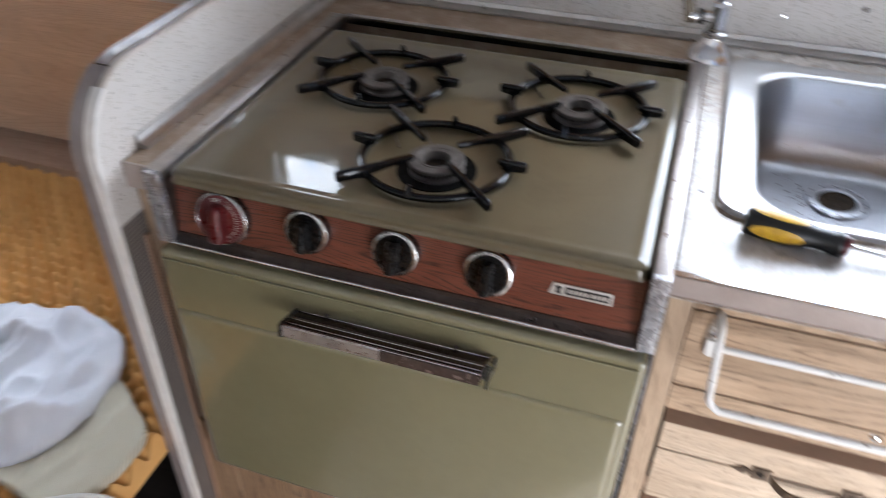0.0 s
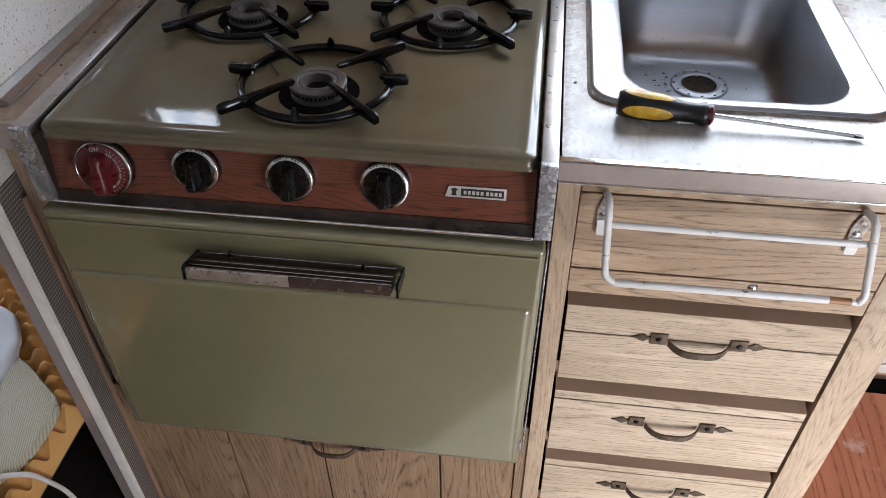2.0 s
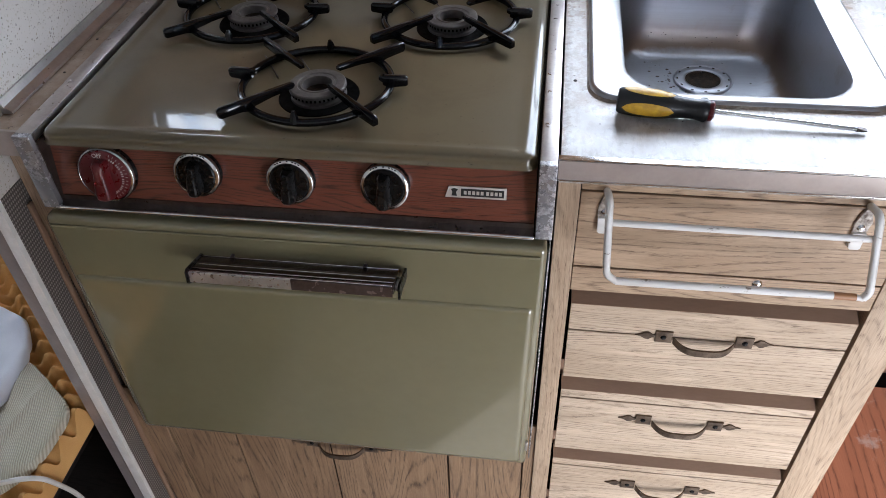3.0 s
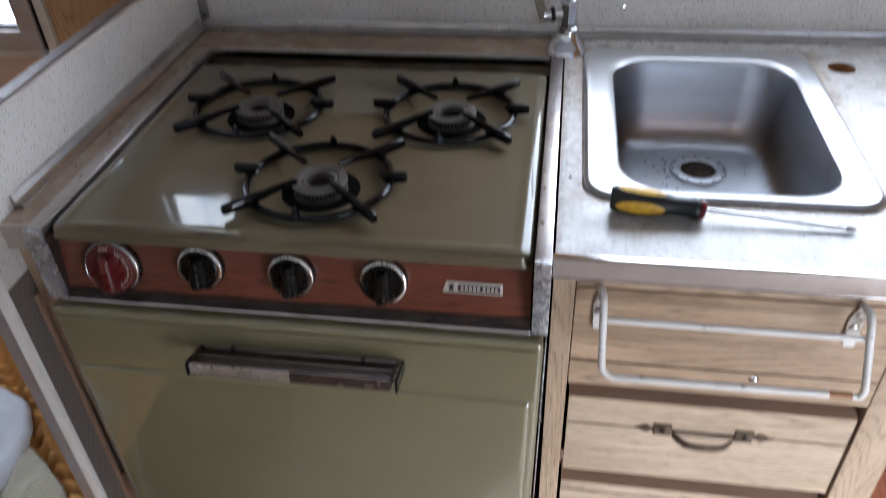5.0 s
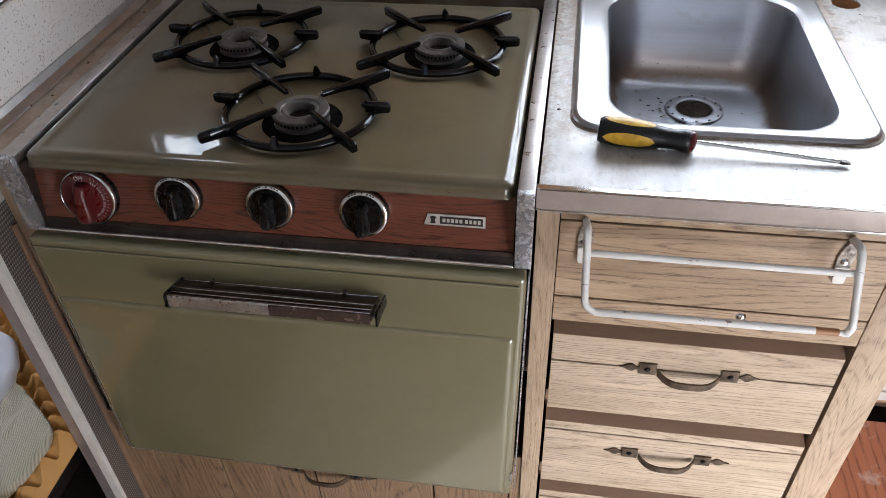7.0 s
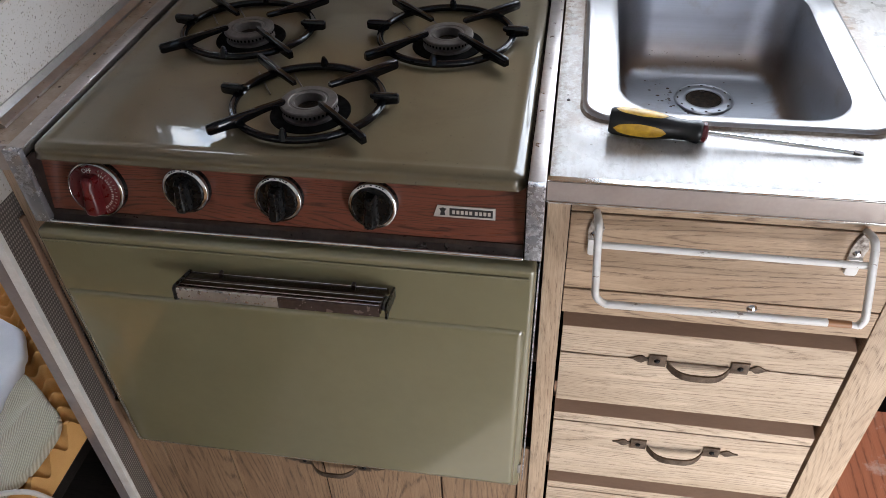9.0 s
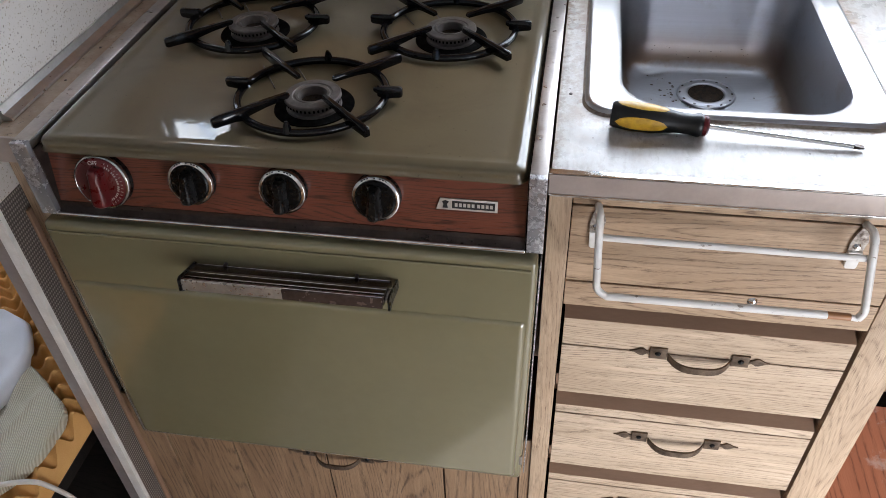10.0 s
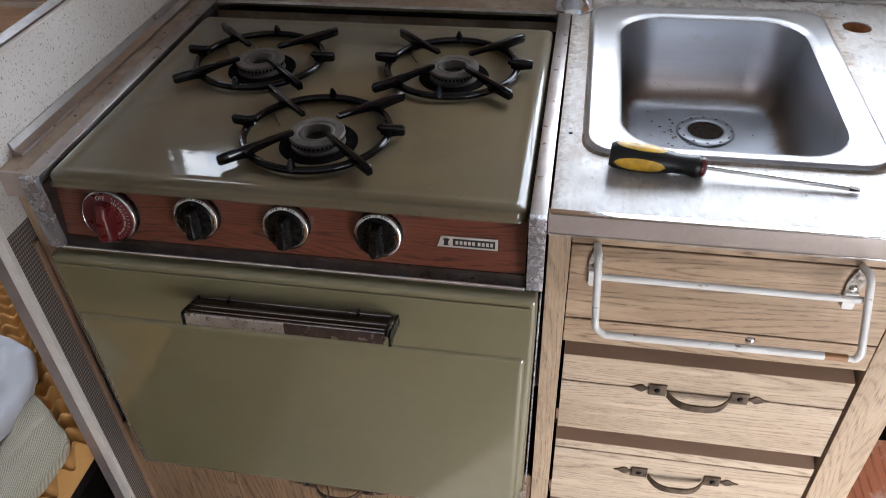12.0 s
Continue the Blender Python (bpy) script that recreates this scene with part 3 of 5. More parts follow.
part("casing", box(-0.3268, -0.309, WALL - 0.008, WALL + 0.01, 0.836, 1.40, 0.002), cream_trim, left_window)
part("casing", box(-0.97, -0.336, WALL - 0.008, WALL + 0.01, 0.836, 0.847, 0.002), cream_trim, left_window)
# Unseen window, added so its reflection brightens a patch of the cooktop.
window("window_3", -0.210, PX - 0.021, 1.233, 1.439, 0.010, "small unseen window, placed for its reflection on the cooktop")

# things low on the wall right of the drawers
skirting = solid("baseboard", box(0.94, 2.2, WALL - 0.012, WALL, 0.047, 0.075, 0.002), cream_trim, "pale grooved skirting board", "baseboard", "structure")
solid("baseboard", box(0.94, 2.2, WALL - 0.014, WALL, 0.018, 0.044, 0.002), cream_trim, "pale grooved skirting board", "baseboard", "structure")
solid("baseboard", box(-0.016, 2.2, 0.5172, WALL - 0.0145, -0.03, 0.0), black_gap, "dark open joint at the floor", "baseboard", "structure")
solid("floor_bracket", box(1.372, 1.43, 0.525, 0.556, 0.0, 0.034, 0.005), black_plastic, "black block standing on the plywood floor", "bracket")

# ---- partition beside the range ----
PY = -0.022
partition = thing("partition", (PX - 0.015, 0.28, 0.0), "low speckled partition with rounded metal-edged front corner", "partition", "", "structure")


def partition_outline(inset, z0, z1, y0=PY, n=10):
    """(y, z) line of the partition's front and top, with its rounded corner."""
    r, out = 0.085 - inset, [(y0 + inset, z0)]
    cy, cz = y0 + 0.085, z1 - 0.085
    for i in range(n + 1):
        a = math.pi - i * math.pi / 2 / n
        out.append((cy + r * math.cos(a), cz + r * math.sin(a)))
    return out + [(WALL - 0.001, z1 - inset)]


line = partition_outline(0.0, 0.83, 0.999) + [(WALL - 0.001, 0.83)]
part("panel", loft([[(x, y, z) for y, z in line] for x in (PX - 0.020, PX)], True, True, True), speck, partition, "white laminate with brown flecks")
part("lower_panel", leaned(box(PX - 0.029, PX, PY, 0.45, 0.0, 0.829), 0.020, 0.829), diamond, partition, "grey diamond-embossed sheet")
# edging: a pale bead and a wide flat metal band that follow the front and the top
path = partition_outline(0.0, 0.0, 0.999)
k0 = 9
for name, m, xa, xb, out, run in (("edge_bead", lit_white, PX - 0.0055, PX + 0.0075, 0.0065, path[:k0 - 1]), ("top_bead", cream_trim, PX - 0.0040, PX + 0.0030, 0.0020, path[k0 - 2:]), ("edge_band", front_band, PX - 0.0255, PX - 0.0057, 0.003, path[:k0 + 1]), ("top_band", grey_brown, PX - 0.0215, PX - 0.0042, 0.0045, path[k0:])):
    loops = []
    for i, (y, z) in enumerate(run):
        y2, z2 = run[min(i + 1, len(run) - 1)]
        y1, z1 = run[max(i - 1, 0)]
        d = Vector((y2 - y1, z2 - z1)).normalized()
        ny, nz = -d.y, d.x
        loops.append([(xa, y + ny * 0.0002, z + nz * 0.0002), (xb, y + ny * 0.0002, z + nz * 0.0002), (xb, y + ny * out, z + nz * out), (xa, y + ny * out, z + nz * out)])
    part(name, leaned(loft(loops, True, True, True), 0.020, 0.829), m, partition, "", 30)
cove = [(PX + 0.0005, 0.916), (PX + 0.003, 0.916), (PX + 0.005, 0.908), (PX + 0.013, 0.9035), (PX + 0.013, 0.9005), (PX + 0.0005, 0.9005)]
part("cove_trim", profile_y(cove, 0.040, 0.545), aluminium, partition, "dull aluminium cove strip")

# ---- backsplash of the counter ----
splash = thing("backsplash", (0.6, 0.565, 0.9), "speckled backsplash with aluminium strips along its edges", "backsplash", "", "structure")
part("panel", box(PX + 0.001, 1.40, WALL - 0.012, WALL - 0.0005, 0.902, 1.000), speck, splash)
part("upper_strip", box(PX + 0.001, 1.40, WALL - 0.013, WALL - 0.0112, 1.0018, 1.0060, 0.0006), aluminium, splash)
part("top_strip", box(PX + 0.001, 1.40, WALL - 0.016, WALL - 0.001, 0.986, 0.9995, 0.0015), aluminium, splash)
part("joint", box(PX + 0.002, 1.40, WALL - 0.011, WALL - 0.0011, 0.9996, 1.0018), black_gap, splash, "dark open joint below the window")
part("upright_strip", box(PX + 0.001, PX + 0.016, WALL - 0.014, WALL - 0.012, 0.914, 0.992, 0.0008), aluminium, splash)
cove = [(WALL - 0.0125, 0.913), (WALL - 0.0155, 0.913), (WALL - 0.0175, 0.907), (WALL - 0.030, 0.9035), (WALL - 0.030, 0.9005), (WALL - 0.0125, 0.9005)]
part("cove_strip", profile_x(cove, PX + 0.006, 1.40), aluminium, splash)
for x, z in ((-0.016, 0.986), (0.372, 0.985), (0.7015, 0.981), (0.7305, 0.966)):
    part("screw", lathe([(0.0, 0.002), (0.003, 0.0016), (0.0036, 0.0)], facing(x, WALL - (0.0142 if x < 0 else 0.0122), z), 12), dark_metal, splash)

# ---- cabinets ----
CF = 0.016
frame_thing = thing("cabinet_frame", (0.45, 0.2, 0.0), "blond oak-grained cabinet frame under the counter", "cabinet")
for name, a in (("stile", (0.5475, 0.5695, CF, 0.040, 0.0, 0.8768)), ("stile", (0.878, 0.922, CF, 0.040, 0.0, 0.8768)), ("stile", (PX + 0.0015, 0.003, 0.021, 0.045, 0.462, 0.868))):
    part(name, box(*a, 0.0012), oak_z, frame_thing)
part("side_panel", box(0.905, 0.920, 0.041, 0.56, 0.0, 0.868), brown_panel, frame_thing, "plain brown side panel")
part("side_panel", box(0.549, 0.560, 0.041, 0.56, 0.0, 0.868), black_gap, frame_thing)
part("back_panel", box(0.561, 0.904, 0.075, 0.085, 0.0, 0.868), black_gap, frame_thing)
for z in (0.705, 0.552, 0.399, 0.246):
    part("rail", box(0.571, 0.877, 0.042, 0.062, z - 0.004, z + 0.026), oak_edge, frame_thing, "brown drawer rail")
part("toe_board", box(0.004, 0.877, 0.060, 0.070, 0.0, 0.12), oak_edge, frame_thing)
part("edge_strip", box(0.0035, 0.006, 0.018, 0.045, 0.462, 0.80), oak_edge, frame_thing)
part("edge_strip", leaned(box(PX + 0.0008, PX + 0.0048, 0.012, 0.0195, 0.0, 0.80, 0.001), 0.020, 0.829), oak_edge, frame_thing, "thin brown upright strip")


def plank_front(thing_ob, x0, x1, z0, z1, cuts, grain, y=CF, thick=0.019):
    """A grooved front: planks with open joints on a dark board, brown on its top edge."""
    zs = [z0, *cuts, z1]
    part("backing", box(x0 + 0.001, x1 - 0.001, y + 0.0035, y + thick, z0 + 0.001, z1 - 0.0008), groove_brown, thing_ob, "dark brown core board")
    for a, b in zip(zs, zs[1:]):
        part("plank", box(x0, x1, y, y + 0.0034, a + (0.0011 if a != z0 else 0), b - (0.0011 if b != z1 else 0), 0.0006, 1), grain, thing_ob)
    part("top_edge", profile_x([(y + 0.0002, z1 - 0.0009), (y + 0.0002, z1 + 0.0002), (y + thick, z1 + 0.0065 * (z1 < 0.8)), (y + thick, z1 - 0.0009)], x0, x1), oak_edge, thing_ob, "brown sloped top edge")


def bail_pull(parent, x, z, y):
    """An antique strap pull: two square plates with spade ends and a bowed strap."""
    half, n = 0.033, 14
    loops = []
    for i in range(n + 1):
        u = -1 + 2 * i / n
        k = max(0.0, 1 - abs(u) ** 3.4)
        cx, cy, cz = x + half * u, y - 0.003 - 0.0145 * k, z - 0.003 - 0.002 * k
        w = 0.0046
        loops.append([(cx, cy - 0.0012, cz - w), (cx, cy + 0.0012, cz - w), (cx, cy + 0.0012, cz + w), (cx, cy - 0.0012, cz + w)])
    bail = part("handle", loft(loops, True, True, True), bronze, parent, "antique bronze strap pull")
    for s in (-1, 1):
        m = facing(x + s * 0.044, y, z) @ Matrix.Diagonal((s, 1, 1, 1))
        part("plate", prism([(-0.010, -0.0085), (0.009, -0.0085), (0.009, 0.0085), (-0.010, 0.0085)], m, 0.0022, 0.0008), bronze, bail)
        spade = [(0.0092, -0.002), (0.012, -0.0022), (0.016, -0.0056), (0.020, -0.0050), (0.025, -0.0016), (0.031, 0.0), (0.025, 0.0016), (0.020, 0.0050), (0.016, 0.0056), (0.012, 0.0022), (0.0092, 0.002)]
        part("spade_end", prism(spade, m, 0.0018, 0.0006), bronze, bail)
        part("screw", lathe([(0.0, 0.0044), (0.0024, 0.0038), (0.0034, 0.0024)], m, 12), black_plastic, bail)
    return bail


DX0, DX1 = 0.5732, 0.8735
for z0, z1, cut, zp in ((0.577, 0.705, 0.662, 0.664), (0.424, 0.552, 0.536, 0.506), (0.271, 0.399, 0.384, 0.353), (0.130, 0.246, 0.205, 0.195)):
    d = thing("drawer", ((DX0 + DX1) / 2, 0.1, z0), "closed blond oak-grained drawer with antique bronze pull", "drawer", "drawers under the sink")
    plank_front(d, DX0, DX1, z0, z1, (cut,), oak_x)
    part("drawer_box", box(DX0 + 0.015, DX1 - 0.015, 0.036, 0.072, z0 + 0.01, z1 - 0.02), oak_edge, d)
    bail_pull(d, 0.7225, zp, CF - 0.0005)

apron = thing("false_drawer_front", (0.72, CF, 0.725), "fixed tan oak-grained front below the counter edge", "cabinet front")
plank_front(apron, 0.5703, 0.8775, 0.725, 0.8766, (0.761, 0.8615), oak_tan, CF + 0.001)
part("screw", lathe([(0.0, 0.0032), (0.003, 0.0028), (0.0048, 0.0012), (0.0056, 0.0)], facing(0.759, CF + 0.001, 0.753), 16), chrome, apron, "steel screw head")

lower = thing("cupboard_door", (0.27, 0.02, 0.155), "brown oak-grained plank cupboard door under the oven", "cabinet door")
part("backing", box(-0.040, 0.547, 0.0245, 0.038, 0.155, 0.46), groove_brown, lower)
for x0, x1 in ((-0.042, 0.0025), (0.0055, 0.1075), (0.1105, 0.2510), (0.2540, 0.4240), (0.4270, 0.531), (0.533, 0.5475)):
    part("plank", box(x0, x1, 0.020, 0.0243, 0.155, 0.46, 0.0006, 1), oak_brown, lower)
bail_pull(lower, 0.271, 0.371, 0.0195)

# ---- countertop ----
top = thing("countertop", (0.8, 0.28, 0.87), "worn laminate countertop, whitened with window glare, with beige metal edging", "countertop")
CX1 = 1.40


def slab_with_hole(x0, x1, y0, y1, z0, z1, hole):
    """A slab with a rounded hole: ring faces above, straight walls inside."""
    n = len(hole)
    cx, cy = sum(p[0] for p in hole) / n, sum(p[1] for p in hole) / n
    rim = []
    for px, py, _ in hole:
        dx, dy = px - cx, py - cy
        k = min(((x1 if dx > 0 else x0) - cx) / dx if abs(dx) > 1e-9 else 1e9, ((y1 if dy > 0 else y0) - cy) / dy if abs(dy) > 1e-9 else 1e9)
        rim.append((cx + dx * k, cy + dy * k))
    for corner in ((x0, y0), (x0, y1), (x1, y0), (x1, y1)):
        i = min(range(n), key=lambda j: (rim[j][0] - corner[0]) ** 2 + (rim[j][1] - corner[1]) ** 2)
        rim[i] = corner
    return loft([[(p[0], p[1], z0) for p in hole], [(p[0], p[1], z1) for p in hole], [(p[0], p[1], z1) for p in rim], [(p[0], p[1], z0) for p in rim], [(p[0], p[1], z0) for p in hole]])


part("top", slab_with_hole(0.548, 0.900, 0.0135, 0.562, 0.872, 0.9, rrect(0.603, 0.858, 0.128, 0.483, 0.05, 0)), counter_mat, top, "", 20)
HOLE = [(0.917 + 0.018 * math.cos(a), 0.465 + 0.018 * math.sin(a), 0) for a in (2 * math.pi * k / 32 for k in range(32))]
part("top", slab_with_hole(0.900, CX1, 0.0135, 0.562, 0.872, 0.9, HOLE), counter_mat, top, "", 20)
part("hole_bottom", box(0.895, 0.940, 0.440, 0.490, 0.866, 0.8715), bare_wood, top, "raw brown wood inside the round hole")
part("hole_wall", lathe([(0.0178, 0.8717), (0.0177, 0.8965), (0.0181, 0.8985)], pose(0.917, 0.465, 0.0), 32), bare_wood, top, "raw brown wood edge of the hole")
part("front_edge", box(0.5462, CX1, 0.0095, 0.0133, 0.8785, 0.9000, 0.0008), beige_metal, top, "beige anodised edge strip")
part("edge_foot", box(0.5462, CX1, 0.0088, 0.0140, 0.8770, 0.8784, 0.0004), chrome, top, "thin bright lower edge")
part("edge_groove", box(0.5462, CX1, 0.0100, 0.0150, 0.9000, 0.9007), dark_metal, top)
part("edge_lip", box(0.5460, CX1, 0.0095, 0.0170, 0.9006, 0.9018, 0.0004), chrome, top, "bright metal lip")
part("rear_ledge", box(PX + 0.001, 0.5475, 0.478, 0.562, 0.872, 0.8995), tan_laminate, top, "worn tan laminate behind the burners")
part("side_ledge", box(PX + 0.001, 0.0028, 0.0135, 0.4778, 0.872, 0.8995), tan_laminate, top, "worn tan laminate strip")
part("side_edge", box(PX + 0.001, 0.0028, 0.0095, 0.0133, 0.869, 0.900, 0.0008), beige_metal, top)
part("screw", lathe([(0.0, 0.0012), (0.0015, 0.001), (0.0022, 0.0)], pose(0.560, 0.157, 0.9), 10), dark_metal, top)
for x, y in ((-0.012, 0.13), (-0.012, 0.21), (-0.011, 0.36), (0.926, 0.431), (0.908, 0.498), (0.899, 0.505), (0.862, 0.512)):
    part("nail", lathe([(0.0, 0.0009), (0.0012, 0.0007), (0.0018, 0.0)], pose(x, y, 0.8996), 10), dark_metal, top)

# ---- sink ----
sink = thing("sink", (0.73, 0.31, 0.9), "stained stainless steel single-bowl sink with bright rim", "sink")
X0, X1, Y0, Y1 = 0.574, 0.879, 0.116, 0.503
bx0, bx1, by0, by1 = 0.613, 0.849, 0.140, 0.472
rings = [rrect(X0, X1, Y0, Y1, 0.030, 0.9005), rrect(X0 + 0.0015, X1 - 0.0015, Y0 + 0.0015, Y1 - 0.0015, 0.029, 0.9045), rrect(X0 + 0.006, X1 - 0.006, Y0 + 0.006, Y1 - 0.006, 0.028, 0.9062),
         rrect(X0 + 0.011, X1 - 0.011, Y0 + 0.010, Y1 - 0.011, 0.028, 0.9040), rrect(bx0 - 0.010, bx1 + 0.010, by0 - 0.010, by1 + 0.010, 0.062, 0.9036)]
for inset, z, r in ((-0.004, 0.9026, 0.058), (0.0, 0.8995, 0.055), (0.002, 0.893, 0.053), (0.006, 0.855, 0.050), (0.010, 0.815, 0.048), (0.016, 0.797, 0.045), (0.026, 0.786, 0.040), (0.040, 0.7815, 0.034), (0.07, 0.779, 0.025), (0.10, 0.7775, 0.012)):
    rings.append(rrect(bx0 + inset, bx1 - inset, by0 + inset, by1 - inset, r, z))
part("rim", loft(rings[:7]), steel, sink, "bright rolled rim", 60)
part("bowl", loft(rings[6:], True, False, True), dull_steel, sink, "dull bowl, brown tide line and room reflection painted in", 60)
DRAIN = (0.740, 0.384)
drain = part("drain", lathe([(0.0390, 0.7790), (0.0382, 0.7812), (0.0370, 0.7818), (0.0355, 0.7806), (0.0300, 0.7812), (0.0255, 0.7816), (0.0238, 0.7806), (0.0230, 0.7788)], pose(*DRAIN, 0.0), 40), dull_steel, sink, "round drain flange, grimy")
loops = []
for r, z in ((0.0233, 0.7800), (0.0220, 0.7793), (0.0150, 0.7796), (0.0080, 0.7802), (0.0010, 0.7796)):
    loops.append([(DRAIN[0] + r * (1 + 0.14 * noise.noise((math.cos(a) * 2, math.sin(a) * 2, r * 90)) * (r < 0.023)) * math.cos(a), DRAIN[1] + r * math.sin(a), z + 0.0012 * noise.noise((math.cos(a) * r * 300, math.sin(a) * r * 300, 4)) * (r < 0.022)) for a in (2 * math.pi * k / 36 for k in range(36))])
part("drain_cup", loft(loops, True, False, True), rusty, drain, "drain opening, rust with the hole's shade painted black")
for i in range(12):
    a = 2 * math.pi * i / 12
    part("drain_slot", box(-0.0010, 0.0010, -0.0017, 0.0017, 0.7807, 0.7813), rusty, drain).data.transform(pose(DRAIN[0] + 0.034 * math.cos(a), DRAIN[1] + 0.034 * math.sin(a), 0, 0, 0, math.degrees(a)))

loops = []
base_line = rrect(X0, X1, Y0, Y1, 0.030, 0.9, 10)
for i, (x, y, z) in enumerate(base_line):
    cx, cy = (X0 + X1) / 2, (Y0 + Y1) / 2
    n = Vector((x - cx, y - cy, 0)).normalized()
    w = 0.0022 + 0.0022 * abs(noise.noise((x * 60, y * 60, 2.0))) + 0.002 * max(0, noise.noise((x * 22, y * 22, 5.0)))
    loops.append([(x - n.x * 0.001, y - n.y * 0.001, 0.9022), (x + n.x * w * 0.5, y + n.y * w * 0.5, 0.9012), (x + n.x * w, y + n.y * w, 0.9001)])
part("sealant", loft(loops + loops[:1], False), grimy_sealant, sink, "grimy brown-edged sealant line")
bm = bmesh.new()
for i in range(46):
    a, r = random.uniform(1.9, 4.3), 0.046 + 0.045 * random.random() ** 2
    x, y, s = DRAIN[0] + r * math.cos(a), DRAIN[1] + r * 0.8 * math.sin(a), random.uniform(0.0008, 0.0028)
    z = 0.7792 + 0.0008 * (r > 0.07)
    bm.faces.new([bm.verts.new((x + s * random.uniform(0.6, 1.3) * math.cos(t), y + s * random.uniform(0.5, 1.1) * math.sin(t), z + 0.0006)) for t in (0, 0.9, 1.8, 2.7, 3.6, 4.5, 5.4)])
for i in range(18):
    x, z, q = random.uniform(bx0 + 0.05, bx1 - 0.05), 0.806 + random.gauss(0, 0.004), random.uniform(0.0003, 0.0009)
    y = by1 - 0.0128 - max(0.0, 0.812 - z) * 0.35
    bm.faces.new([bm.verts.new((x + q * random.uniform(0.8, 2.4) * math.cos(t), y - 0.0012, z + q * random.uniform(0.5, 1.0) * math.sin(t))) for t in (0, 0.9, 1.8, 2.7, 3.6, 4.5, 5.4)])
for x, y in ((0.770, 0.425), (0.800, 0.372), (0.822, 0.396), (0.700, 0.445), (0.664, 0.420), (0.655, 0.437)):
    q = random.uniform(0.0010, 0.0018)
    bm.faces.new([bm.verts.new((x + q * math.cos(t), y + q * math.sin(t), 0.7835)) for t in (0, 0.9, 1.8, 2.7, 3.6, 4.5, 5.4)])
puddle = [[(0.666 + r * 0.019 * math.cos(t) * (1 + 0.25 * math.sin(3 * t)) - 0.004 * math.sin(t), 0.428 + r * 0.0075 * math.sin(t), 0.7815 + h) for t in (2 * math.pi * k / 28 for k in range(28))] for r, h in ((1.0, 0.0), (0.94, 0.0016), (0.80, 0.0021), (0.3, 0.0023))]
part("water_drop", loft(puddle, True, False, True), water, sink, "flat drop of water")
tagged(part("food_specks", bm, groove_brown, sink, "dark wet specks beside the drain", 0), kind="stuff")

# ---- faucet ----
faucet = thing("faucet", (0.553, 0.505, 0.9), "chrome gooseneck water faucet with a lever handle", "faucet")
FM = pose(0.549, 0.500, 0.900)
part("escutcheon", lathe([(0.030, 0.0), (0.0295, 0.003), (0.024, 0.012), (0.016, 0.022), (0.0145, 0.030), (0.016, 0.032), (0.016, 0.036), (0.013, 0.038)], FM, 32), chrome, faucet)
part("body", lathe([(0.0125, 0.036), (0.0135, 0.039), (0.0135, 0.044), (0.0130, 0.046), (0.0135, 0.072), (0.011, 0.076), (0.0085, 0.0775), (0.0085, 0.092), (0.006, 0.094)], FM, 8), chrome, faucet, "", 25)
valve = part("valve", tube([(0.540, 0.497, 0.957), (0.528, 0.495, 0.956), (0.514, 0.492, 0.955)], [0.0085, 0.007, 0.0075], 14), chrome, faucet)
part("valve_ring", tube([(0.5295, 0.4952, 0.9561), (0.5245, 0.4942, 0.9557)], 0.0105, 16), black_plastic, valve, "black ring")
part("lever", loft([[(0.515 - 0.014 * k - w, 0.492 - 0.004 * k, 0.953 + 0.046 * k - 0.002), (0.515 - 0.014 * k + w, 0.492 - 0.004 * k, 0.953 + 0.046 * k), (0.515 - 0.014 * k + w, 0.489 - 0.004 * k, 0.953 + 0.046 * k), (0.515 - 0.014 * k - w, 0.489 - 0.004 * k, 0.953 + 0.046 * k - 0.002)] for k, w in ((-0.10, 0.0065), (0.1, 0.0072), (0.5, 0.0062), (1.0, 0.0085))], True, True, True), tarnished, valve, "worn chrome lever")
part("spout", tube(bent([(0.549, 0.500, 0.985), (0.550, 0.499, 1.035), (0.566, 0.478, 1.088), (0.598, 0.440, 1.096), (0.613, 0.416, 1.083), (0.624, 0.402, 1.048)], 0.03), 0.0062, 14), chrome, faucet)
part("spout_tip", tube([(0.6195, 0.4075, 1.061), (0.624, 0.402, 1.048), (0.6255, 0.4005, 1.0435)], 0.0074, 14), chrome, faucet)

part("water_thread", tube([(0.6235, 0.402, 1.0425), (0.6225, 0.402, 1.036), (0.6210, 0.402, 1.026), (0.6195, 0.402, 1.014), (0.6180, 0.402, 1.006), (0.6172, 0.402, 1.0025), (0.6170, 0.402, 1.0005)], [0.0016, 0.0019, 0.0012, 0.0016, 0.0011, 0.0026, 0.0010], 10), water, faucet, "thin thread of dripping water")

# ---- gas range ----
stove = thing("gas_range", (0.275, 0.22, 0.40), "olive green enamelled drop-in gas range with three burners", "stove")
TX0, TX1, TY0, TY1, TZ = 0.0258, 0.5255, 0.0065, 0.417, 0.902
TR = 0.012
BURNERS = [(0.290, 0.111), (0.164, 0.275), (0.412, 0.279)]


def axis_values(a, b, step, edge):
    """Even steps with finer ones near both ends."""
    ends = [0, 0.0006, 0.0013, 0.0022, 0.0035, 0.005]
    n = int((b - a - 2 * edge) / step)
    return [a + e for e in ends] + [a + edge + (b - a - 2 * edge) * i / n for i in range(1, n)] + [b - e for e in reversed(ends)]


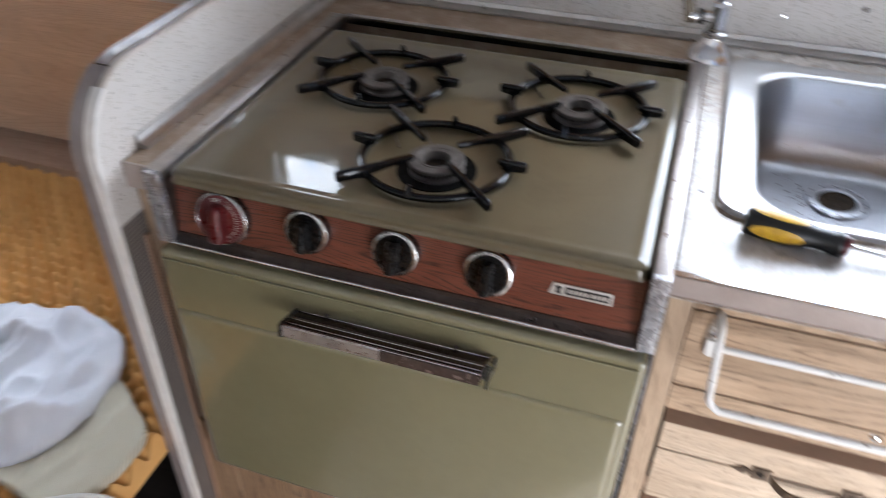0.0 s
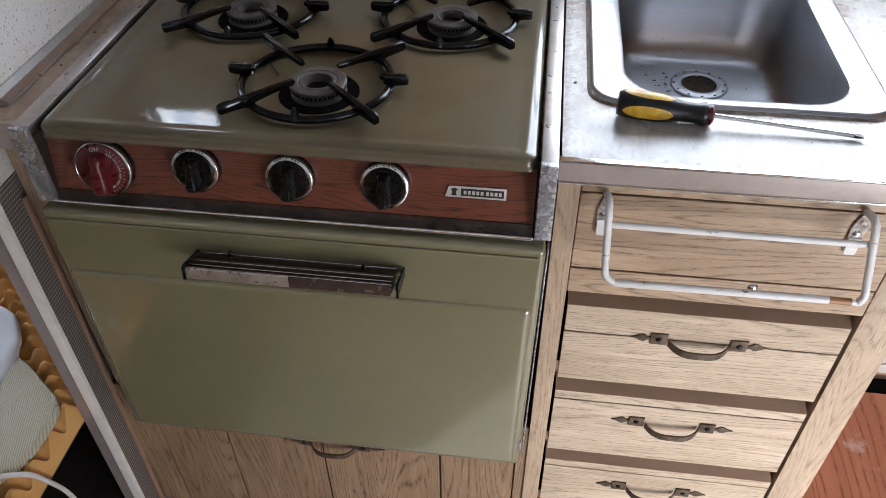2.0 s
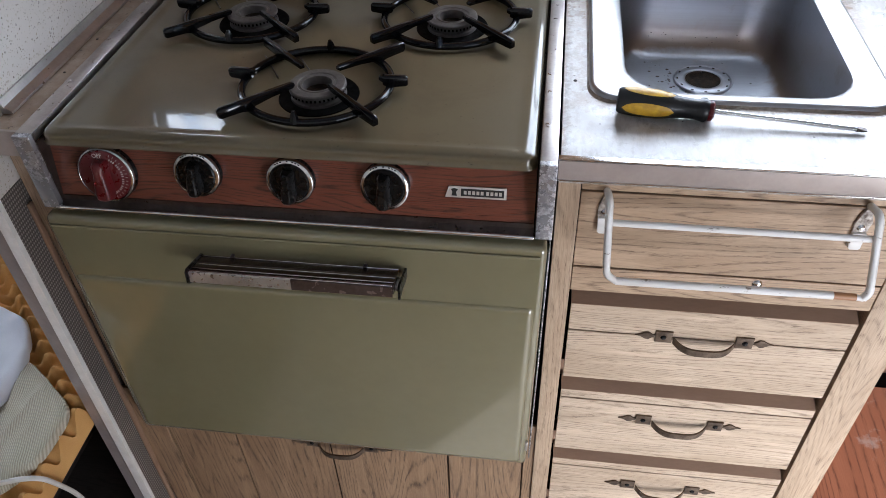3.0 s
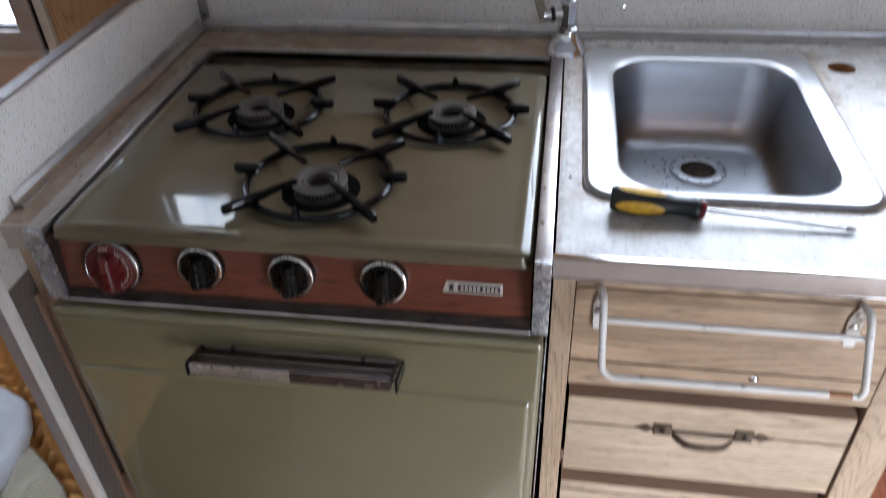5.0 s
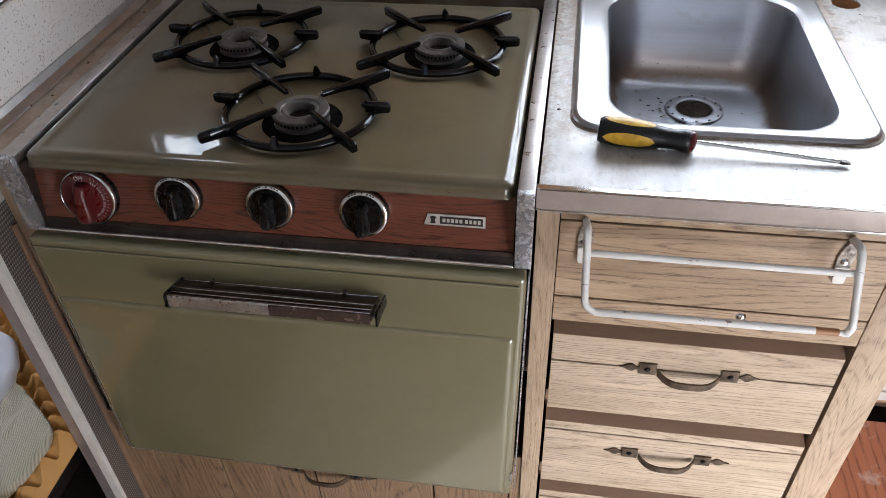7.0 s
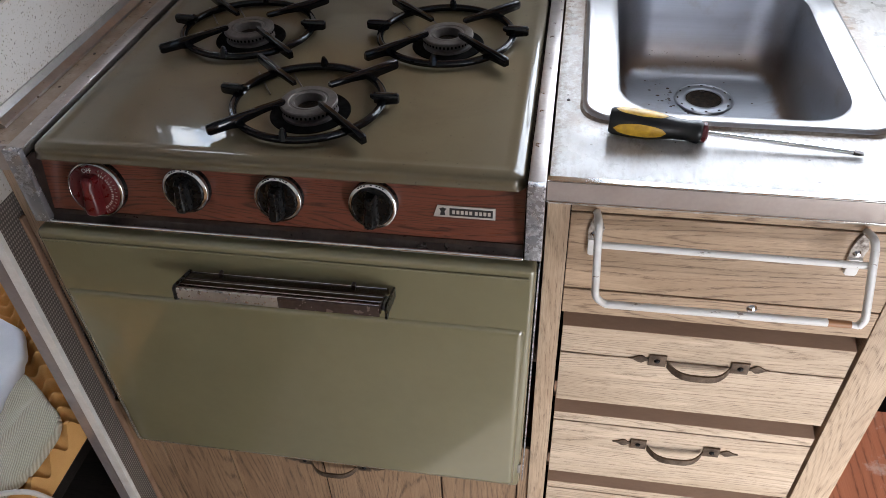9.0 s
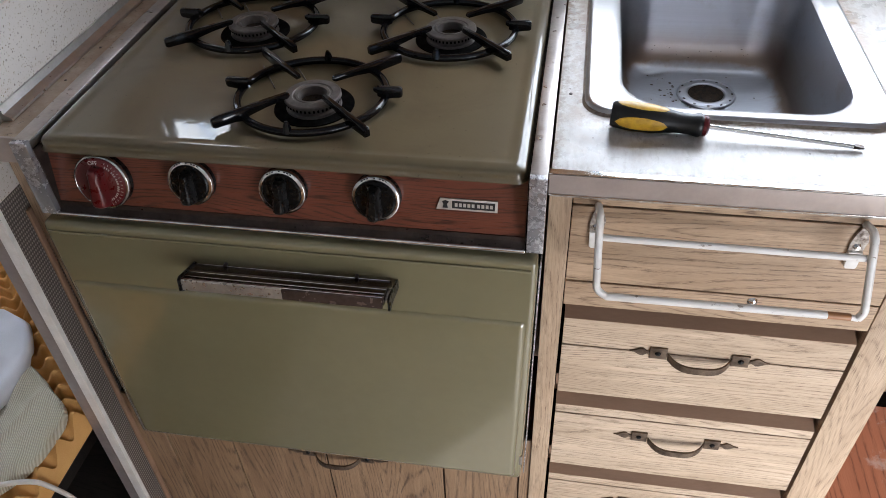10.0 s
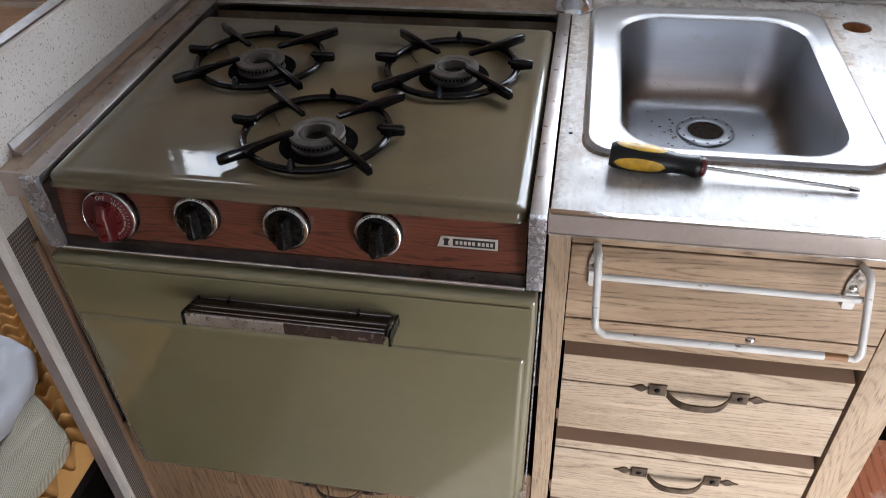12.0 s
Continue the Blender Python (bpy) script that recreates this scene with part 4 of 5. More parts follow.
def on_top(x, y):
    """The point drawn in to the rounded corners, and its distance from the edge."""
    cx, cy = min(max(x, TX0 + TR), TX1 - TR), min(max(y, TY0 + TR), TY1 - TR)
    dx, dy = x - cx, y - cy
    far = max(abs(dx), abs(dy))
    if dx and dy:
        q = far / math.hypot(dx, dy)
        return cx + dx * q, cy + dy * q, TR - far
    return x, y, min(x - TX0, TX1 - x, y - TY0, TY1 - y)


def top_point(x, y):
    x, y, d = on_top(x, y)
    z = TZ - (0.005 - math.sqrt(max(0.0, 0.005 ** 2 - (0.005 - d) ** 2)) if d < 0.005 else 0.0)
    z += 0.0020 * math.exp(-((d - 0.011) / 0.0028) ** 2)
    for bx, by in BURNERS:
        r = math.hypot(x - bx, y - by)
        if r < 0.082:
            t = min(1.0, (0.082 - r) / 0.030)
            z -= 0.0055 * t * t * (3 - 2 * t)
    return x, y, z


xs, ys = axis_values(TX0, TX1, 0.0042, 0.005), axis_values(TY0, TY1, 0.0042, 0.005)
bm = loft([[top_point(x, y) for x in xs] for y in ys], False)
loft([rrect(TX0 - o, TX1 + o, TY0 - o, TY1 + o, TR, TZ - h) for o, h in ((0.0, 0.005), (0.0003, 0.0095), (0.0016, 0.0112), (0.0018, 0.0128), (0.0002, 0.0138))], True, False, True, bm)
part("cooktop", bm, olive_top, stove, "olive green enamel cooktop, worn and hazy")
part("well", box(0.0165, 0.5285, 0.021, 0.457, 0.866, 0.8780), black_gap, stove, "well under the cooktop, painted black for its shade")
for bx, by in BURNERS:
    m = pose(bx, by, TZ - 0.0053)
    b = part("burner", lathe([(0.0435, -0.0004), (0.0425, 0.0009), (0.040, 0.0006), (0.030, 0.0005), (0.0, 0.0004)], m, 48), black_gap, stove, "burner opening, its depth shaded flat black")
    prof = [(0.0300, -0.0002), (0.0295, 0.0032), (0.0262, 0.0042), (0.0262, 0.0062), (0.0292, 0.0072), (0.0292, 0.0104), (0.0306, 0.0110), (0.0306, 0.0136), (0.0295, 0.0146), (0.0218, 0.0148), (0.0208, 0.0138), (0.0192, 0.0138), (0.0183, 0.0146), (0.0158, 0.0142), (0.0148, 0.0110), (0.0140, 0.003)]
    part("burner_head", lathe(prof, m, 48), burner_alu, b, "grey cast burner head with a ring of ports")
    part("burner_throat", lathe([(0.0143, 0.0050), (0.0, 0.0048)], m, 24), rusty, b)
    bmp = bmesh.new()
    for i in range(40):
        a = 2 * math.pi * i / 40
        n = len(bmp.verts)
        box(-0.0009, 0.0009, -0.0010, 0.0010, 0.0076, 0.0103, bm=bmp)
        bmp.verts.ensure_lookup_table()
        bmesh.ops.transform(bmp, matrix=m @ pose(0.0288 * math.cos(a), 0.0288 * math.sin(a), 0, 0, 0, math.degrees(a)), verts=bmp.verts[n:])
    tagged(part("burner_ports", bmp, black_gap, b, "", 0), kind="stuff")
    for ox, oy, px, py in ((-0.080, 0.067, -0.050, 0.019), (-0.038, 0.066, -0.016, 0.032)):
        part("pilot_tube", tube([(bx + ox, by + oy, TZ + 0.0016), (bx + (ox + px) / 2, by + (oy + py) / 2, TZ + 0.0022), (bx + px, by + py, TZ + 0.0020)], 0.0009, 6), dark_metal, b)

# chrome side rails, posts, rear strip
for x0, x1, name in ((0.0030, 0.0215, "left"), (0.5290, 0.5455, "right")):
    inner = x1 if name == "left" else x0
    part("side_rail", box(x0, x1, 0.002, 0.468, 0.893, 0.9035, 0.0012), brown_rail, stove, "dull chrome side rail")
    part("rail_flange", box(inner - 0.0009, inner + 0.0009, 0.003, 0.462, 0.880, 0.8928), dark_metal, stove)
    part("post", box(x0, x1, -0.004, 0.004, 0.813, 0.9036, 0.0010), worn_chrome, stove, "chrome corner post, lightly pitted")
    part("post_return", box(inner - 0.0008, inner + 0.0008, 0.0042, 0.022, 0.813, 0.892), dark_metal, stove)
part("rear_strip", box(0.026, 0.5265, 0.459, 0.469, 0.893, 0.9055, 0.001), satin_chrome, stove, "dull metal rear strip")
# black sheet painted as the deep shade behind the cooktop
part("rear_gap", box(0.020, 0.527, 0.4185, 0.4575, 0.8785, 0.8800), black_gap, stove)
PANEL_TILT = 12.0


def on_panel(x, z):
    """A pose on the leaning control panel, its z axis out of the face."""
    return pose(x, 0.0080 + (z - 0.824) * math.tan(radians(PANEL_TILT)), z, -PANEL_TILT) @ FRONT


part("control_panel", profile_x([(0.0068, 0.8185), (0.0222, 0.8890), (0.0262, 0.8890), (0.0150, 0.8185)], 0.0218, 0.5268), walnut, stove, "red-brown wood-grained control panel")
part("drip_channel", profile_x([(0.0064, 0.8235), (0.0058, 0.8185), (0.0000, 0.8135), (0.0000, 0.8095), (0.018, 0.8095), (0.018, 0.8184), (0.0075, 0.8184), (0.0085, 0.8235)], 0.0219, 0.5270), dark_metal, stove, "tarnished channel under the control panel")
part("channel_edge", box(0.0190, 0.5282, -0.0046, -0.0002, 0.8105, 0.8155, 0.0018, 3), chrome, stove, "bright chrome edge")
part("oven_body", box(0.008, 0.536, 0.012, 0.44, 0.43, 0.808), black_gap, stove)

# badge: silver plate with a dark field and unlettered bars
BM = on_panel(0.4675, 0.8535)
badge = part("badge", prism([(-0.0300, -0.0062), (0.0310, -0.0062), (0.0310, 0.0062), (-0.0260, 0.0062)], BM, 0.0016, 0.0004), silver_badge, stove, "small silver maker's badge")


def on_badge(name, x0, x1, y0, y1, h0, h1, material):
    bm = box(x0, x1, y0, y1, h0, h1)
    bm.transform(BM)
    part(name, bm, material, badge)


on_badge("badge_field", -0.0140, 0.0285, -0.0040, 0.0040, 0.0015, 0.0019, black_print)
for i in range(9):
    x = -0.0112 + i * 0.0042 + (0.0012 if i > 4 else 0)
    on_badge("badge_bar", x, x + 0.0028, -0.0019, 0.0019, 0.0018, 0.0022, silver_badge)
part("badge_mark", prism([(-0.003, -0.004), (0.0025, -0.004), (0.0015, 0.0), (0.0035, 0.003), (0.0, 0.0042), (-0.0035, 0.003), (-0.002, 0.0)], BM @ pose(-0.0205, 0, 0.0015), 0.0005), black_print, badge)


def lettering(name, words, m, size, material, parent):
    cu = bpy.data.curves.new(name, "FONT")
    cu.body, cu.size, cu.extrude, cu.align_x, cu.align_y = words, size, 0.0001, "CENTER", "CENTER"
    tmp = bpy.data.objects.new(name, cu)
    me = bpy.data.meshes.new_from_object(tmp)
    bpy.data.objects.remove(tmp)
    bm = bmesh.new()
    bm.from_mesh(me)
    bm.transform(m)
    return part(name, bm, material, parent, "", 0)


def knob(x, z, big):
    """A dial: dark skirt, chrome bezel, disc, and a waisted finger grip across it."""
    s = 0.0310 if big else 0.0248
    m = on_panel(x, z)
    body_mat = red_plastic if big else black_plastic
    k = part("knob", lathe([(s * 0.99, 0.0), (s * 0.96, 0.0060), (s * 0.90, 0.0075)], m, 40), black_plastic, stove, "red oven dial with white temperature scale" if big else "black burner knob with chrome bezel")
    inner = 0.91 if big else 0.84
    part("bezel", lathe([(s * 0.97, 0.0050), (s * 0.995, 0.0068), (s * 1.0, 0.0082), (s * 0.985, 0.0094), (s * 0.965, 0.0099), (s * (inner + 0.01), 0.0106), (s * (inner - 0.01), 0.0100), (s * (inner - 0.02), 0.0080)], m, 40), satin_chrome, k)
    d = s * inner
    part("dial", lathe([(d * 0.98, 0.0075), (d * 0.98, 0.0108), (d * 0.92, 0.0120), (0.0, 0.0122)], m, 40), body_mat, k)
    turn = m @ pose(0, 0, 0, 0, 0, -2)

    def outline(w, top_end, low_end, h):
        """A closed line round the grip: narrow head, waist, wide rounded foot."""
        half = [(0.62, 1.00), (0.90, 0.80), (0.80, 0.40), (0.86, 0.0), (1.02, -0.40), (1.06, -0.70), (0.88, -0.93), (0.45, -1.0)]
        pts = [(w * a, s * (top_end if b > 0 else low_end) * b) for a, b in half]
        return [turn @ Vector((a, b, h)) for a, b in pts] + [turn @ Vector((-a, b, h)) for a, b in reversed(pts)]

    part("grip", loft([outline(s * 0.30, 0.62, 0.84, 0.0118), outline(s * 0.27, 0.60, 0.82, 0.0185), outline(s * 0.22, 0.56, 0.78, 0.0225), outline(s * 0.13, 0.48, 0.70, 0.0245)], True, False, True), body_mat, k, "", 38)
    if big:
        lettering("off_mark", "OFF", m @ pose(-s * 0.10, s * 0.72, 0.01225, 0, 0, 4), 0.0062, white_print, k)
        for i in range(15):
            a = radians(66 - i * 9.5)
            part("scale_tick", box(-0.0011, 0.0011, -0.00018, 0.00020, 0.0120, 0.01245), white_print, k).data.transform(m @ pose(s * 0.80 * math.cos(a), s * 0.80 * math.sin(a), 0, 0, 0, math.degrees(a)))
        for i in range(18):
            a = radians(62 - (i + 0.5 * (i // 3)) * 6.6)
            part("scale_bar", box(-0.0011, 0.0011, -0.00055, 0.00055, 0.0121, 0.0125), white_print, k).data.transform(m @ pose(s * 0.665 * math.cos(a), s * 0.665 * math.sin(a), 0, 0, 0, math.degrees(a)))
    else:
        for a in (124, 116, 108, 76, 68, 60):
            part("bezel_mark", box(-0.0011, 0.0011, -0.0010, 0.0010, 0.0096, 0.0103), black_print, k).data.transform(m @ pose(s * 0.90 * math.cos(radians(a)), s * 0.90 * math.sin(radians(a)), 0, 0, 0, a))
        part("bezel_mark", prism([(-0.0020, -0.0016), (0.0020, -0.0016), (0.0, 0.0018)], m @ pose(0, s * 0.90, 0.0094), 0.0009), black_print, k)


for x, z, big in ((0.0832, 0.8530, True), (0.1830, 0.8590, False), (0.2812, 0.8570, False), (0.3782, 0.8570, False)):
    knob(x, z, big)

# oven door: pressed enamel front with a raised field, and its handle
OD = -0.016
door = part("oven_door", leaned(box(0.002, 0.5425, OD + 0.004, 0.013, 0.4165, 0.8065, 0.0085, 5), 0.015, 0.8065), olive, stove, "olive green enamelled oven door")


def door_loop(inset_x, z0, z1, y):
    return [(x - 0.015 * (0.8065 - z), y, z) for x, z, _ in rrect(0.002 + inset_x, 0.5415 - inset_x, z0, z1, 0.005, 0.0, 5)]


part("door_field", loft([door_loop(0.0075, 0.4250, 0.721, OD + 0.0039), door_loop(0.0095, 0.427, 0.7195, OD + 0.0012), door_loop(0.0120, 0.4295, 0.7172, OD), door_loop(0.0150, 0.4325, 0.7142, OD - 0.0003), door_loop(0.0175, 0.4350, 0.7117, OD - 0.0003)], True, False, True), olive, door, "", 60)
part("door_top_bead", box(0.008, 0.5355, OD + 0.0012, OD + 0.0042, 0.7945, 0.7975, 0.0012, 3), olive, door)
part("hinge_clip", box(0.5330, 0.5372, OD + 0.0045, OD + 0.011, 0.450, 0.470, 0.001), aluminium, door)
part("door_side_trim", leaned(box(0.5433, 0.5450, -0.006, 0.010, 0.425, 0.803, 0.0005, 1), 0.012, 0.803), worn_chrome, door, "scuffed metal strip beside the door")
HX0, HX1 = 0.172, 0.3905
handle = part("oven_handle", profile_x([(-0.0125, 0.7660), (-0.0145, 0.7680), (-0.0290, 0.7722), (-0.0310, 0.7712), (-0.0330, 0.7728), (-0.0400, 0.7750), (-0.0425, 0.7742), (-0.0470, 0.7768), (-0.0490, 0.7752), (-0.0480, 0.7650), (-0.0200, 0.7590), (-0.0125, 0.7580)], HX0 + 0.002, HX1), brown_metal, door, "brown and chrome oven door handle")
for y, z, w in ((-0.0150, 0.7685, 0.0009), (-0.0322, 0.7727, 0.0008), (-0.0415, 0.7752, 0.0007), (-0.0478, 0.7770, 0.0011)):
    part("chrome_line", box(HX0 + 0.002, HX1 - 0.0005, y - w, y + w, z - 0.0010, z + 0.0004, 0.0004, 1), tarnished, handle, "bright chrome line")
for a, b, m, lab in ((HX0 + 0.0020, 0.2835, bare_strip, "bright bare metal strip with dark specks"), (0.2837, HX1 - 0.001, smoky_strip, "dark brown film on the grip strip")):
    part("grip_strip", profile_x([(-0.0488, 0.7762), (-0.0502, 0.7758), (-0.0518, 0.7640), (-0.0506, 0.7626), (-0.0484, 0.7640)], a, b), m, handle, lab)
for x in (0.208, 0.354):
    part("stand_off", tube([(x, -0.0115, 0.7690), (x, -0.0160, 0.7690)], 0.0022, 14), dark_metal, handle)
CAP = ((-0.012, 0.7680), (-0.030, 0.7735), (-0.0470, 0.7785), (-0.0512, 0.7770), (-0.0532, 0.7630), (-0.0500, 0.7605), (-0.042, 0.7625), (-0.012, 0.7560))
part("end_cap", loft([[(a, y, z) for y, z in CAP] for a in (HX0 - 0.0015, HX0 + 0.0018)], True, True, True), black_plastic, handle, "black end cap")
part("end_cap", loft([[(a, y, z) for y, z in CAP] for a in (HX1 + 0.0052, HX1 + 0.0074)], True, True, True), black_plastic, handle, "black end cap standing off the end")
part("end_pin", box(HX1, HX1 + 0.0052, -0.0440, -0.0260, 0.7650, 0.7690, 0.001), worn_chrome, handle)

# burner grates
def grate(cx, cy):
    g = thing("burner_grate", (cx, cy, TZ), "black enamelled cast-iron burner grate on the cooktop", "grate", "grates over the burners")
    ringz = TZ + 0.0046
    n = 48
    ring = [(cx + 0.080 * math.cos(2 * math.pi * i / n), cy + 0.076 * math.sin(2 * math.pi * i / n), ringz) for i in range(n + 1)]
    part("ring", tube(ring, 0.0042, 12), black_enamel, g)

    def bar(a, r0, r1, z0, z1, w, name):
        d, s = Vector((math.cos(a), math.sin(a), 0)), Vector((-math.sin(a), math.cos(a), 0))
        c = Vector((cx, cy, 0))
        rows = []
        mid = (r0 + 0.080) / 2
        for r, zl, zh, q in ((r0, z1 - 0.0050, z1 - 0.0016, 0.62), (r0 + 0.0025, z1 - 0.0066, z1 - 0.0003, 0.9), (mid, z1 - 0.0078, z1, 1.0), (0.072, z1 - 0.0105, z1, 1.0), (0.080, z0 - 0.001, z1, 1.15), (0.088, z1 - 0.0120, z1, 1.1), (r1 - 0.0022, z1 - 0.0112, z1 - 0.0002, 1.1), (r1, z1 - 0.0098, z1 - 0.0020, 0.85)):
            p = c + d * r
            k = w * q
            rows.append([p - s * k * 0.8 + Vector((0, 0, zl)), p + s * k * 0.8 + Vector((0, 0, zl)), p + s * k + Vector((0, 0, zl + 0.0012)), p + s * k + Vector((0, 0, zh - 0.0014)), p + s * k * 0.62 + Vector((0, 0, zh)), p - s * k * 0.62 + Vector((0, 0, zh)), p - s * k + Vector((0, 0, zh - 0.0014)), p - s * k + Vector((0, 0, zl + 0.0012))])
        part(name, loft(rows, True, True, True), black_enamel, g, "", 50)

    for deg in (44, 136, 224, 316):
        bar(radians(deg), 0.026, 0.1125, TZ + 0.0040, TZ + 0.0170, 0.0030, "finger")
    for deg in (2, 176):
        bar(radians(deg), 0.068, 0.0985, TZ + 0.0040, TZ + 0.0165, 0.0029, "finger")
    for deg in (92, 268):
        a = radians(deg)
        part("nub", tube([(cx + 0.080 * math.cos(a), cy + 0.076 * math.sin(a), ringz), (cx + 0.079 * math.cos(a), cy + 0.075 * math.sin(a), ringz + 0.008), (cx + 0.078 * math.cos(a), cy + 0.074 * math.sin(a), ringz + 0.012)], [0.0055, 0.0038, 0.0018], 8), black_enamel, g)


for bx, by in BURNERS:
    grate(bx - 0.003, by + 0.0065)

# ---- white towel rack ----
rack = thing("towel_rack", (0.72, 0.0, 0.79), "chipped white wire towel rack on the cabinet front", "towel rack")
RW = 0.0037
for x, s in ((0.5965, 1), (0.8310, -1)):
    part("bracket", prism([(-0.0055, -0.024), (-0.0035, -0.026), (0.0045, -0.026), (0.0060, -0.024), (0.0065, -0.006), (-0.006, -0.006)], facing(x - s * 0.0015, CF + 0.0008, 0.8385), 0.0055, 0.0014), chipped_paint, rack)
    part("clip", prism([(-0.0065, -0.008), (0.0065, -0.008), (0.0085, 0.004), (0.004, 0.019), (0.000, 0.022), (-0.004, 0.014), (-0.007, 0.002)], facing(x - s * 0.0015, CF + 0.0006, 0.8410), 0.0028, 0.001), rust_clip, rack, "rusty chipped metal clip")
    part("bracket_screw", lathe([(0.0, 0.0058), (0.0025, 0.0054), (0.0042, 0.0030)], facing(x - s * 0.0015, CF + 0.0008, 0.8380), 14), chrome, rack)
    part("arm", tube(bent([(x - s * 0.002, CF - 0.001, 0.864), (x + (-0.001 if s > 0 else 0.002), -0.008, 0.8725), (x + (0.002 if s > 0 else 0.0055), -0.040, 0.806), (x + (0.012 if s > 0 else 0.0015), -0.041, 0.7995)], 0.012), RW, 10), chipped_paint, rack)
part("top_bar", tube([(0.598, -0.0145, 0.8495), (0.8340, -0.0145, 0.8490)], RW * 0.92, 10), chipped_paint, rack)
part("lower_bar", tube([(0.608, -0.041, 0.7995), (0.806, -0.0405, 0.8003)], RW * 1.05, 10), chipped_paint, rack, "white bar with chipped paint")
part("wooden_dowel", tube([(0.8060, -0.0405, 0.8003), (0.8262, -0.0405, 0.8000)], RW * 0.98, 10), bare_wood, rack, "bare wooden end of the bar")
part("bar_end", tube([(0.8262, -0.0405, 0.8000), (0.8330, -0.041, 0.7995)], RW * 0.8, 10), chipped_paint, rack)

# ---- screwdriver ----
driver = thing("screwdriver", (0.61, 0.10, 0.915), "yellow and black handled screwdriver lying by the sink", "screwdriver")
A, B = Vector((0.600, 0.0975, 0.9152)), Vector((0.833, 0.0805, 0.9034))
ax = (B - A).normalized()
DM = Matrix.Translation(A) @ ax.to_track_quat("Z", "Y").to_matrix().to_4x4()
GRIP = [(0.0, 0.0), (0.0112, 0.0006), (0.0132, 0.004), (0.0142, 0.020), (0.0138, 0.040), (0.0118, 0.054), (0.0102, 0.063), (0.0100, 0.076), (0.0112, 0.0815), (0.0118, 0.0850), (0.0098, 0.0878)]


def grip_r(z):
    for (ra, za), (rb, zb) in zip(GRIP, GRIP[1:]):
        if za <= z <= zb:
            return ra + (rb - ra) * (z - za) / (zb - za)
    return 0.0146


part("grip", lathe(GRIP, DM, 36), rubber, driver, "black rubber grip", 50)
for i in range(4):
    a = radians(90 * i)
    n = 12
    bm = bmesh.new()
    loops = []
    for j in range(n + 1):
        u = -1 + 2 * j / n
        w = 0.0068 * math.sqrt(max(0.0, 1 - u * u)) + 0.0001
        loops.append([DM @ pose(0, 0, 0, 0, 0, math.degrees(a)) @ Vector((math.sqrt(max(1e-9, grip_r(0.030 + 0.025 * u) ** 2 - (w * q / 3.0) ** 2)) + 0.0004, w * q / 3.0, 0.030 + 0.025 * u)) for q in (-3, -2, -1, 0, 1, 2, 3)])
    part("grip_inset", loft(loops, False, bm=bm), yellow_plastic, driver, "yellow plastic inset")
part("collar", lathe([(0.0092, 0.0872), (0.0102, 0.0890), (0.0100, 0.0915), (0.0075, 0.0935), (0.003, 0.094)], DM, 16), red_plastic, driver, "red collar")
part("shaft", lathe([(0.0023, 0.092), (0.0023, 0.222), (0.0025, 0.225)], DM, 12), chrome, driver, "steel shaft")
part("tip", loft([[DM @ Vector(p) for p in ((-a, -b, z), (a, -b, z), (a, b, z), (-a, b, z))] for a, b, z in ((0.0018, 0.0018, 0.2245), (0.0026, 0.0012, 0.230), (0.0022, 0.0005, 0.2345))], True, True, True), dark_metal, driver)

# ---- bunk with foam, cloths and cord ----
bunk = thing("bunk", (-1.0, -0.2, 0.0), "low plywood bunk platform under the foam", "bunk")
part("platform", box(-1.94, -0.105, -0.255, 0.574, 0.405, 0.425, 0.002), bare_wood, bunk)
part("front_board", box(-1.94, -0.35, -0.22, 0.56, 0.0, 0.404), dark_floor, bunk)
part("rear_ledge", box(-1.94, -0.105, 0.474, 0.574, 0.4255, 0.488, 0.003), ledge_wood, bunk, "grey-brown ledge along the wall")
FX1, FZ = -0.072, 0.425
fx = [-1.20 + (FX1 + 1.20) * i / 230 for i in range(231)]
fy = [-0.27 + (0.472 + 0.27) * i / 190 for i in range(191)]


def foam_z(x, y):
    a, b = math.sin(2 * math.pi * x / 0.043), math.sin(2 * math.pi * y / 0.043 + 0.6)
    return FZ + 0.042 + 0.017 * a * b + 0.004 * noise.noise((x * 5, y * 5, 0))


loops = [[(x, y, foam_z(x, y)) for x in fx] for y in fy]
bm = loft(loops, False)
edge = [(FX1, y, foam_z(FX1, y)) for y in fy]
loft([edge, [(FX1, y, FZ) for _, y, _ in edge]], False, bm=bm)
edge = [(x, fy[0], foam_z(x, fy[0])) for x in fx]
loft([edge, [(x, fy[0], FZ) for x, _, _ in edge]], False, bm=bm)
loft([[(fx[0], fy[0], FZ), (fx[-1], fy[0], FZ)], [(fx[0], fy[-1], FZ), (fx[-1], fy[-1], FZ)]], False, bm=bm)
mattress = thing("foam_mattress", (-0.6, 0.15, FZ), "orange egg-crate foam mattress on the bunk", "mattress")
part("egg_crate_top", bm, foam_mat, mattress, "", 80)
part("base_layer", box(-1.20, FX1 - 0.0006, -0.2694, 0.4715, FZ - 0.0001, FZ + 0.018, 0.003, 2), foam_mat, mattress)
FTOP = FZ + 0.060


